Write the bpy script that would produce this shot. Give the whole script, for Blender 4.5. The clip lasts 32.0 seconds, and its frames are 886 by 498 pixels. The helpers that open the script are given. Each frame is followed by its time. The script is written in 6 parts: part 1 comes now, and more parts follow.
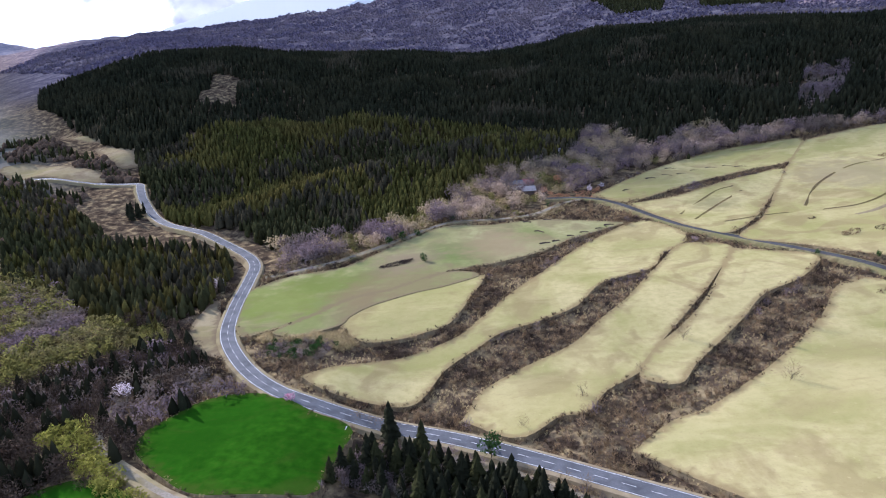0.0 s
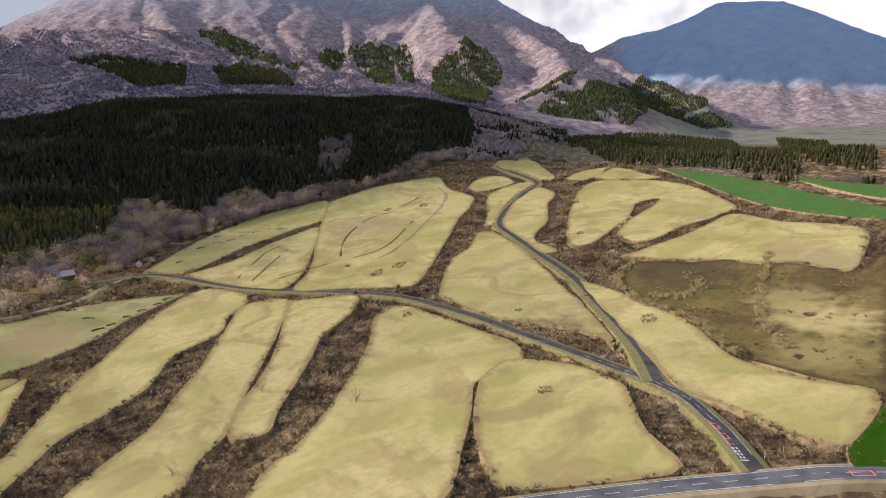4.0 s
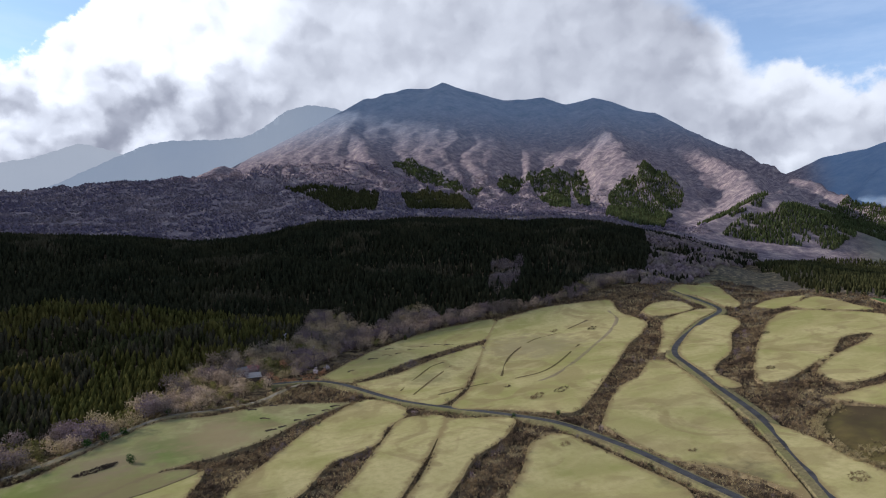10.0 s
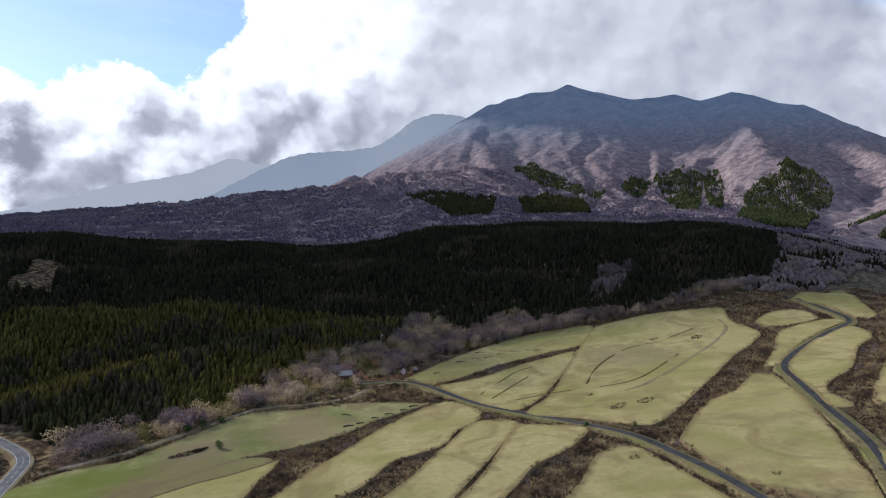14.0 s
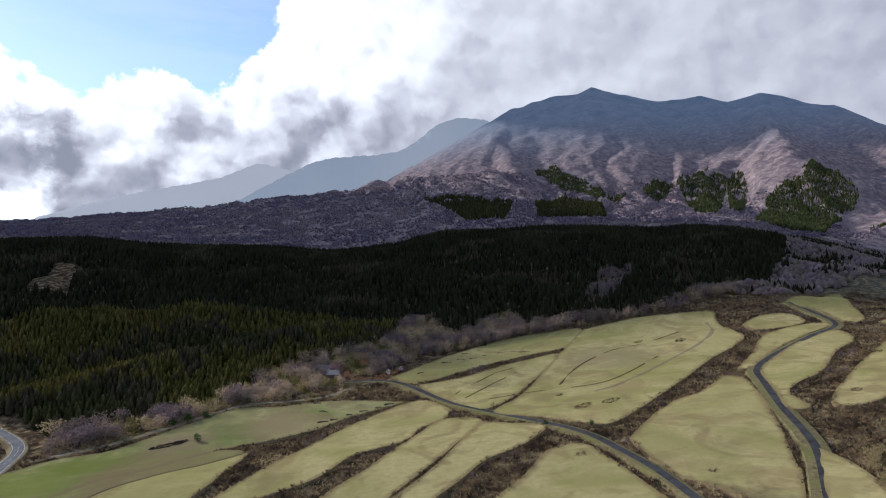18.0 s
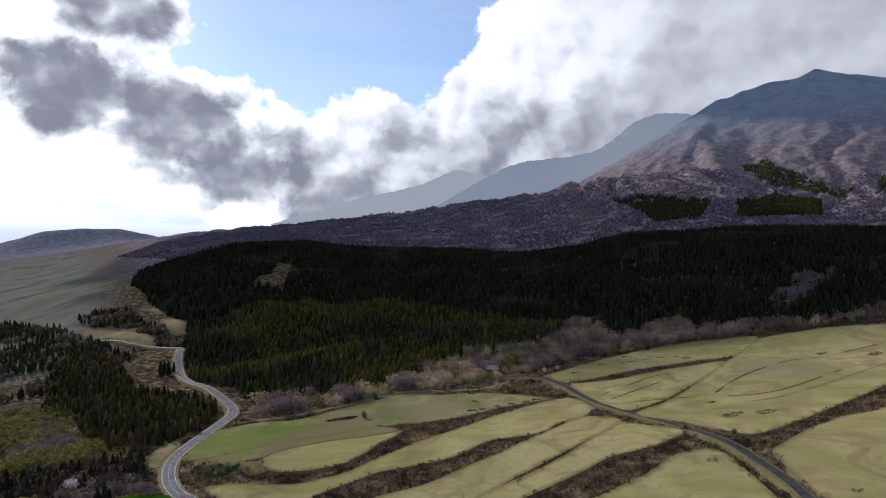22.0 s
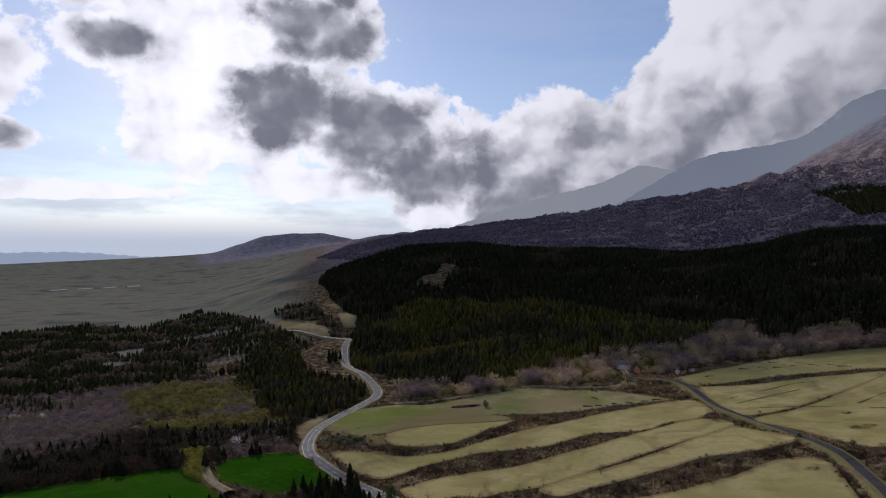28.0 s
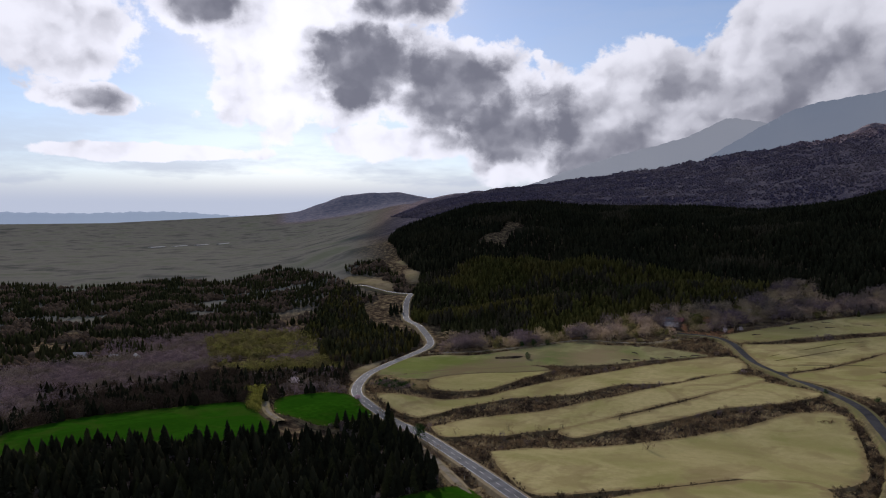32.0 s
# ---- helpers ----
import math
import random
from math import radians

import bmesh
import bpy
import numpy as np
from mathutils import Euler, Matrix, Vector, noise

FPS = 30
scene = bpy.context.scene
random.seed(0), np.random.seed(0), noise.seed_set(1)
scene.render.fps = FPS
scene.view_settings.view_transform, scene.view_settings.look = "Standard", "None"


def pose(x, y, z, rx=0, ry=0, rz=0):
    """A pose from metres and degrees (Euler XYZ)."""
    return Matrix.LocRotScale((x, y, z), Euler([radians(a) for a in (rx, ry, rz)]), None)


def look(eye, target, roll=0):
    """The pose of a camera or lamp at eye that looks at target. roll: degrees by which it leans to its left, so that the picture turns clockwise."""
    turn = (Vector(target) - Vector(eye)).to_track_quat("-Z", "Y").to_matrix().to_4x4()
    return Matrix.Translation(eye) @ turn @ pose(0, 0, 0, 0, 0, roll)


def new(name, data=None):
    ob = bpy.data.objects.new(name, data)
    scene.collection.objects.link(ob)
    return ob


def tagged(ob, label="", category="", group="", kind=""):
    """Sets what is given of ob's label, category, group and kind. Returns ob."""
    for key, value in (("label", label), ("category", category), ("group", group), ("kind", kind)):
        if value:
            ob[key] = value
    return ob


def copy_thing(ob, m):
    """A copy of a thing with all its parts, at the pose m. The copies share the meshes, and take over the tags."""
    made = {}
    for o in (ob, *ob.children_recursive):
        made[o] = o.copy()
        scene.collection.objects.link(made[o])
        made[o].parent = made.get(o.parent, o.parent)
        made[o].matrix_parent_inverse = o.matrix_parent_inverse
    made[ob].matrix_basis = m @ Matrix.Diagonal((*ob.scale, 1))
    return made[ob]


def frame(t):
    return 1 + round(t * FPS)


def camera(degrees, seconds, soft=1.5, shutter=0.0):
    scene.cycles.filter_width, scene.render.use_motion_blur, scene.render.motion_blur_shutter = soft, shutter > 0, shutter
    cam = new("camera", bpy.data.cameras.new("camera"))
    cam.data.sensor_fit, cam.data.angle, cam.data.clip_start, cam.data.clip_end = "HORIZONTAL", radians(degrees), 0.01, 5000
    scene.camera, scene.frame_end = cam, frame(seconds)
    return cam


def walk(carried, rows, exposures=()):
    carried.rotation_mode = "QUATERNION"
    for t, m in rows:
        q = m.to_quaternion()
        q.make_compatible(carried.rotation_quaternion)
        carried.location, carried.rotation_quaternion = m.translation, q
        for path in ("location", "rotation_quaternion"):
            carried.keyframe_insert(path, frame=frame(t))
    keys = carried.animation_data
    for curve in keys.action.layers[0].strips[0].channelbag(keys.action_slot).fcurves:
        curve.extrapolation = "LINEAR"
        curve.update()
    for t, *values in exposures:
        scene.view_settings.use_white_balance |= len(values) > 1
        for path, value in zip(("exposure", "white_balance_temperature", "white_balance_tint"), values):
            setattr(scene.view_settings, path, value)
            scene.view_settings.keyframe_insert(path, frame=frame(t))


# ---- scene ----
# ---- camera ----
cam = camera(70.51, 32.0, soft=1.1)
# seconds, x, y, z, yaw, pitch, roll
PATH = [
    (0.0, 0.00, -0.00, 0.00, -0.000, -16.965, -1.571),
    (0.5, -2.63, -5.58, 0.38, -9.998, -17.192, -0.861),
    (1.0, -4.53, -9.28, 0.69, -19.738, -17.264, -0.731),
    (1.5, -5.63, -10.81, 0.70, -28.055, -15.192, -0.598),
    (2.0, -6.38, -11.04, 0.48, -34.819, -11.261, -0.256),
    (2.5, -7.07, -10.71, 0.52, -38.593, -11.136, -0.264),
    (4.5, -7.52, -10.00, 1.09, -40.993, -10.969, -0.073),
    (5.0, -7.60, -9.23, 1.52, -40.692, -5.389, -0.074),
    (5.5, -7.46, -8.70, 1.20, -40.302, -0.878, -0.125),
    (6.0, -7.31, -8.39, 0.56, -39.956, -0.784, -0.062),
    (6.5, -7.19, -8.16, 0.11, -39.593, -0.696, -0.025),
    (7.0, -7.09, -8.02, -0.11, -39.260, -0.626, 0.039),
    (7.5, -7.00, -7.99, -0.17, -38.884, -0.565, 0.022),
    (8.0, -6.83, -8.10, -0.16, -38.624, -0.515, -0.042),
    (8.5, -6.29, -8.57, -0.24, -35.922, -0.447, 0.031),
    (9.0, -5.06, -9.53, -0.38, -32.668, -0.378, 0.098),
    (9.5, -2.95, -10.74, -0.46, -28.770, -0.347, 0.204),
    (10.0, 0.01, -12.01, -0.49, -24.660, -0.291, 0.207),
    (10.5, 3.52, -13.31, -0.54, -21.544, -0.259, 0.226),
    (11.0, 7.32, -14.42, -0.66, -19.438, -0.205, 0.233),
    (11.5, 11.18, -15.25, -0.83, -18.126, -0.150, 0.200),
    (12.0, 14.93, -16.12, -0.98, -17.169, -0.079, 0.160),
    (12.5, 18.59, -17.32, -1.14, -15.995, -0.051, 0.291),
    (13.0, 22.60, -18.81, -1.35, -14.682, -0.033, 0.337),
    (13.5, 27.08, -20.50, -1.59, -13.643, 0.095, 0.168),
    (14.0, 32.40, -23.04, -1.72, -12.942, 0.153, 0.120),
    (14.5, 39.84, -27.76, -1.69, -12.408, 0.194, 0.080),
    (16.5, 48.76, -34.08, -1.61, -11.068, 0.352, 0.224),
    (17.0, 56.33, -39.51, -1.51, -10.842, 0.407, 0.216),
    (17.5, 61.80, -43.22, -1.38, -10.543, 0.423, 0.166),
    (18.0, 66.53, -46.30, -1.33, -10.261, 0.467, 0.119),
    (18.5, 71.10, -49.40, -1.42, -10.050, 0.502, 0.154),
    (19.0, 75.42, -52.60, -1.56, -9.859, 0.541, 0.164),
    (19.5, 79.44, -56.07, -1.61, -9.721, 0.564, 0.231),
    (20.0, 83.26, -59.86, -1.53, -8.865, 0.576, 0.243),
    (20.5, 87.24, -63.84, -1.44, -5.222, 0.599, 0.315),
    (21.0, 91.64, -67.62, -1.42, -0.010, 0.606, 0.303),
    (21.5, 96.40, -70.87, -1.41, 5.032, 0.611, 0.271),
    (22.0, 101.26, -73.66, -1.29, 7.723, 0.615, 0.261),
    (22.5, 105.99, -76.19, -1.04, 9.608, 0.624, 0.190),
    (23.0, 110.63, -78.46, -0.69, 11.229, 0.542, 0.220),
    (23.5, 115.36, -80.51, -0.33, 12.604, 0.546, 0.135),
    (24.0, 120.27, -82.34, -0.07, 14.237, 0.518, 0.154),
    (24.5, 125.37, -83.77, 0.02, 15.872, 0.552, 0.138),
    (25.0, 131.29, -85.18, -0.01, 17.204, 0.559, 0.041),
    (25.5, 139.53, -87.36, -0.06, 18.293, 0.604, 0.091),
    (27.5, 149.36, -89.97, -0.05, 23.319, 0.631, 0.019),
    (28.0, 157.57, -92.19, 0.00, 24.620, 0.578, -0.127),
    (28.5, 163.27, -94.09, 0.09, 25.924, 0.718, 0.017),
    (29.0, 168.03, -95.87, 0.26, 27.248, 0.690, -0.152),
    (29.5, 172.51, -97.30, 0.39, 28.556, 0.744, -0.061),
    (30.0, 176.81, -98.35, 0.43, 29.475, 0.777, -0.114),
    (30.5, 181.26, -99.19, 0.47, 30.388, 0.783, -0.126),
    (31.0, 185.68, -99.92, 0.56, 30.788, 0.823, -0.145),
    (31.5, 189.49, -100.60, 0.57, 31.324, -0.274, -0.254),
    (32.0, 192.64, -101.28, 0.44, 31.892, -3.190, -0.283),
]
# seconds, stops, kelvin, tint
EXPOSURE = [(0.0, 1.05, 5250, 21), (1.2, 1.0, 4900, 42), (1.6, 0.97, 5400, 28), (2.0, 0.86, 6450, 18), (4.5, 0.62, 6400, 16), (5.3, 0.3, 6000, 13), (6.0, 0.12, 5900, 12), (8.0, 0.08, 5750, 12), (14.0, 0.1, 5700, 12), (20.0, 0.0, 5750, 13), (24.0, -0.4, 5900, 15), (28.0, -0.68, 5950, 18), (32.0, -0.66, 5950, 18)]
walk(cam, [(t, pose(x, y, z, 90, 0, yaw) @ pose(0, 0, 0, pitch, 0, 0) @ pose(0, 0, 0, 0, 0, roll)) for t, x, y, z, yaw, pitch, roll in PATH], EXPOSURE)

# ---- sky and sun ----
SUN_AZ, SUN_EL = -46.0, 23.0   # degrees to the right of +y, degrees up
world = bpy.data.worlds.new("sky")
scene.world = world
world.use_nodes = True
wn, wl = world.node_tree.nodes, world.node_tree.links


def calc(op, a, b=None, c=None, clamp=False):
    n = wn.new("ShaderNodeMath")
    n.operation, n.use_clamp = op, clamp
    for k, v in enumerate((a, b, c)):
        if v is None:
            continue
        if isinstance(v, (int, float)):
            n.inputs[k].default_value = v
        else:
            wl.new(v, n.inputs[k])
    return n.outputs[0]


def ramp01(v, lo, hi, a=0.0, b=1.0):
    n = wn.new("ShaderNodeMapRange")
    n.interpolation_type = "SMOOTHSTEP"
    for k, w in (("From Min", lo), ("From Max", hi), ("To Min", a), ("To Max", b)):
        n.inputs[k].default_value = w
    wl.new(v, n.inputs[0])
    return n.outputs[0]


def tint(fac, a, b):
    n = wn.new("ShaderNodeMix")
    n.data_type = "RGBA"
    wl.new(fac, n.inputs["Factor"])
    for k, v in (("A", a), ("B", b)):
        if isinstance(v, tuple):
            n.inputs[k].default_value = (*v, 1)
        else:
            wl.new(v, n.inputs[k])
    return n.outputs["Result"]


def grain(x, y, z, scale, detail=8, rough=0.6):
    v = wn.new("ShaderNodeCombineXYZ")
    for k, s in enumerate((x, y, z)):
        if isinstance(s, (int, float)):
            v.inputs[k].default_value = s
        else:
            wl.new(s, v.inputs[k])
    n = wn.new("ShaderNodeTexNoise")
    n.inputs["Scale"].default_value, n.inputs["Detail"].default_value, n.inputs["Roughness"].default_value = scale, detail, rough
    wl.new(v.outputs[0], n.inputs["Vector"])
    return n.outputs["Fac"]


sky = wn.new("ShaderNodeTexSky")
sky.sky_type, sky.sun_disc = "NISHITA", False
sky.sun_elevation, sky.sun_rotation = radians(SUN_EL), radians(SUN_AZ)
sky.altitude, sky.air_density, sky.dust_density, sky.ozone_density = 800, 1.0, 0.4, 1.5
gain = wn.new("ShaderNodeVectorMath")
gain.operation = "SCALE"
wl.new(sky.outputs[0], gain.inputs[0])
gain.inputs["Scale"].default_value = 0.21
way = wn.new("ShaderNodeTexCoord").outputs["Generated"]
split = wn.new("ShaderNodeSeparateXYZ")
wl.new(way, split.inputs[0])
az = calc("MULTIPLY", calc("ARCTAN2", split.outputs[0], split.outputs[1]), 57.2958)
el = calc("MULTIPLY", calc("ARCSINE", split.outputs[2]), 57.2958)
# billows: round lobes within lobes, their relief lit from the sun's side
def table(v, lo, hi, stops):
    """A value read off a line of (angle, value) stops, straight between them."""
    n = wn.new("ShaderNodeValToRGB")
    top = max(w for _, w in stops)
    e = n.color_ramp.elements
    while len(e) < len(stops):
        e.new(0.5)
    for k, (p, w) in enumerate(stops):
        e[k].position = (p - lo) / (hi - lo)
        e[k].color = (w / top, w / top, w / top, 1)
    f = wn.new("ShaderNodeMapRange")
    f.inputs["From Min"].default_value, f.inputs["From Max"].default_value = lo, hi
    wl.new(v, f.inputs[0])
    wl.new(f.outputs[0], n.inputs[0])
    return calc("MULTIPLY", n.outputs[0], top)


def billow(x, y, scale, detail):
    v = wn.new("ShaderNodeCombineXYZ")
    wl.new(x, v.inputs[0])
    wl.new(y, v.inputs[1])
    n = wn.new("ShaderNodeTexVoronoi")
    n.voronoi_dimensions, n.feature, n.normalize = "2D", "SMOOTH_F1", True
    for k, w in (("Scale", scale), ("Detail", detail), ("Roughness", 0.45), ("Lacunarity", 2.3), ("Smoothness", 0.6)):
        n.inputs[k].default_value = w
    wl.new(v.outputs[0], n.inputs["Vector"])
    return calc("SUBTRACT", 1.0, n.outputs["Distance"])


swirl_a = calc("MULTIPLY", calc("SUBTRACT", grain(az, el, 31.0, 0.35, 5), 0.5), 3.4)
swirl_e = calc("MULTIPLY", calc("SUBTRACT", grain(az, el, 47.0, 0.35, 5), 0.5), 2.6)
az_w, el_w = calc("ADD", az, swirl_a), calc("ADD", calc("MULTIPLY", el, 1.15), swirl_e)
puff = billow(az_w, el_w, 0.2, 4)
heap = billow(az_w, el_w, 0.15, 2)
heap_sun = billow(calc("ADD", az_w, -1.1), calc("ADD", el_w, 1.2), 0.15, 2)
wisp = grain(az, calc("MULTIPLY", el, 1.3), 9.0, 0.5, 8, 0.62)
broad = grain(az, calc("MULTIPLY", el, 1.6), 15.0, 0.075, 4, 0.5)
lump = calc("ADD", calc("MULTIPLY", calc("SUBTRACT", puff, 0.62), 2.1), calc("MULTIPLY", calc("SUBTRACT", wisp, 0.5), 0.75))
relief = calc("SUBTRACT", heap_sun, heap)
# cloud masses: azimuth, elevation, half width, half height, greyness
CLOUDS = [
    (-36.0, 19.6, 6.4, 3.6, 0.92), (-37.6, 13.1, 8.0, 4.3, 0.92), (-31.5, 11.0, 7.2, 4.2, 0.88), (-25.5, 8.0, 7.5, 4.4, 0.9), (-56.0, 21.6, 7.0, 2.6, 0.85), (-52.6, 17.2, 3.6, 2.0, 0.8),
    (-60.5, 9.2, 3.6, 1.2, 0.8), (-63.0, 14.5, 5.0, 4.0, 0.25), (-46.0, 13.0, 6.0, 5.5, 0.0), (-47.0, 19.0, 5.0, 4.0, 0.0), (-34.0, 6.4, 8.0, 1.6, 0.05),
    (-70.0, 20.0, 8.0, 5.0, 0.6), (-56.0, 5.2, 9.0, 0.7, 0.05),
]
cover, grey = None, None
for ca, ce, cw, ch, cg in CLOUDS:
    dx = calc("DIVIDE", calc("SUBTRACT", az, ca), cw)
    dy = calc("DIVIDE", calc("SUBTRACT", el, ce), ch)
    c = calc("SUBTRACT", 1.0, calc("SQRT", calc("ADD", calc("MULTIPLY", dx, dx), calc("MULTIPLY", dy, dy))))
    g = calc("MULTIPLY", ramp01(calc("ADD", c, calc("MULTIPLY", lump, 0.4)), -0.15, 0.5), cg)
    cover = c if cover is None else calc("MAXIMUM", cover, c)
    grey = g if grey is None else calc("MAXIMUM", grey, g)
# the great bank that climbs behind the mountain: its top, its shaded base and how grey that is, by azimuth
BANK_TOP = [(-32, 0), (-28, 9.5), (-25.5, 13.2), (-23, 13.6), (-20, 11.6), (-17.5, 13.2), (-13, 14.2), (-10, 13.0), (-8, 14.2), (-5, 19.2), (-2, 22.5), (1, 26), (38, 27), (45, 22), (50, 16), (51.5, 14.2), (55, 14.0), (58, 12.2), (63.5, 14.2), (67, 10.5), (72, 12.5), (77, 11.0), (85, 6)]
BANK_BASE = [(-32, 13), (-24, 10.5), (-19, 8.5), (-12, 10.0), (-3, 12.2), (4, 13.6), (9, 16.5), (13, 24), (44, 27), (50, 12.6), (56, 11.6), (64, 11.4), (72, 9.0), (85, 6)]
BANK_GREY = [(-32, 1.0), (-20, 0.85), (-12, 0.74), (-2, 0.7), (8, 0.54), (14, 0.42), (30, 0.5), (45, 0.6), (60, 0.5), (85, 0.4)]
bank = calc("DIVIDE", calc("SUBTRACT", table(az, -32, 85, BANK_TOP), el), 4.0)
bank = calc("MINIMUM", bank, calc("MULTIPLY", calc("SUBTRACT", az, -23.0), 0.3))
bank = calc("MINIMUM", bank, calc("MULTIPLY", calc("SUBTRACT", 85.0, az), 0.3))
under = ramp01(calc("ADD", calc("SUBTRACT", table(az, -32, 85, BANK_BASE), el), calc("ADD", calc("MULTIPLY", calc("SUBTRACT", broad, 0.5), 15.0), calc("MULTIPLY", lump, 2.2))), -4.0, 4.5)
bank_grey = calc("MULTIPLY", calc("MULTIPLY", under, table(az, -32, 85, BANK_GREY)), ramp01(bank, -0.1, 0.25))
cover, grey = calc("MAXIMUM", cover, bank), calc("MAXIMUM", grey, bank_grey)
# beyond the view the same broken cloud goes on
wide = calc("MULTIPLY", calc("SUBTRACT", grain(calc("MULTIPLY", az, 0.6), calc("MULTIPLY", el, 1.2), 20.0, 0.06, 4), 0.5), 2.2)
wide = calc("SUBTRACT", wide, ramp01(calc("ABSOLUTE", az), 72, 88, 3.0, 0.2))
high = calc("SUBTRACT", calc("MULTIPLY", calc("SUBTRACT", grain(split.outputs[0], split.outputs[1], split.outputs[2], 3.0, 4), 0.5), 2.2), ramp01(el, 26, 36, 3.0, 0.85))
cover = calc("MAXIMUM", cover, calc("MAXIMUM", wide, high))
body = calc("ADD", cover, calc("MULTIPLY", lump, 0.8))
dense = ramp01(calc("DIVIDE", body, table(az, -90, 90, [(-90, 0.16), (5, 0.18), (20, 0.5), (42, 1.3), (49, 0.7), (54, 0.3), (90, 0.3)])), -0.15, 1.0)
crisp = table(az, -90, 90, [(-90, 1.0), (-20, 1.0), (4, 1.0), (16, 0.42), (44, 0.4), (52, 0.9), (90, 0.8)])
shadow = calc("ADD", calc("MULTIPLY", grey, ramp01(body, 0.0, 0.75, 0.15, 1.0)), calc("MULTIPLY", calc("MULTIPLY", relief, 1.9), crisp))
shadow = calc("ADD", shadow, calc("MULTIPLY", calc("SUBTRACT", 0.5, wisp), calc("MULTIPLY", crisp, 0.2)))
dull = ramp01(shadow, -0.12, 1.1)
# veil of thin cloud, thicker low down and towards the sun
off = calc("SUBTRACT", az, SUN_AZ)
near_sun = ramp01(calc("SQRT", calc("ADD", calc("MULTIPLY", off, off), calc("POWER", calc("SUBTRACT", el, SUN_EL - 3), 2.0))), 15, 2)
streak = grain(calc("MULTIPLY", az, 0.35), calc("MULTIPLY", el, 1.6), 5.0, 0.25, 6)
veil = calc("MAXIMUM", ramp01(el, 6, 1.0, 0.0, 1.0), calc("MULTIPLY", ramp01(el, 11, 1, 0.3, 0.95), ramp01(streak, 0.35, 0.65, 0.5, 1.0)))
veil = calc("MAXIMUM", veil, calc("MULTIPLY", near_sun, ramp01(streak, 0.3, 0.6, 0.55, 1.0)))
glare = table(az, -120, 120, [(-120, 1.3), (-75, 1.8), (-46, 2.2), (-20, 1.85), (0, 1.6), (15, 1.25), (80, 1.15), (120, 1.1)])
lit = wn.new("ShaderNodeCombineColor")
for k, w in enumerate((1.0, 0.99, 0.975)):
    wl.new(calc("MULTIPLY", glare, w), lit.inputs[k])
lit = lit.outputs[0]
cloud = tint(dull, lit, (0.4, 0.405, 0.455))
open_sky = tint(veil, gain.outputs[0], (1.1, 1.19, 1.3))
open_sky = tint(ramp01(near_sun, 0.2, 0.9), open_sky, (2.0, 1.97, 1.9))
whole = tint(dense, open_sky, cloud)
wl.new(whole, wn["Background"].inputs["Color"])
wn["Background"].inputs["Strength"].default_value = 0.74
sun = new("sun", bpy.data.lights.new("sun", "SUN"))
sun.data.energy, sun.data.angle, sun.data.color = 5.0, radians(0.6), (1.0, 0.9, 0.76)
s = Vector((math.sin(radians(SUN_AZ)) * math.cos(radians(SUN_EL)), math.cos(radians(SUN_AZ)) * math.cos(radians(SUN_EL)), math.sin(radians(SUN_EL))))
sun.matrix_world = look(s * 500, (0, 0, 0))

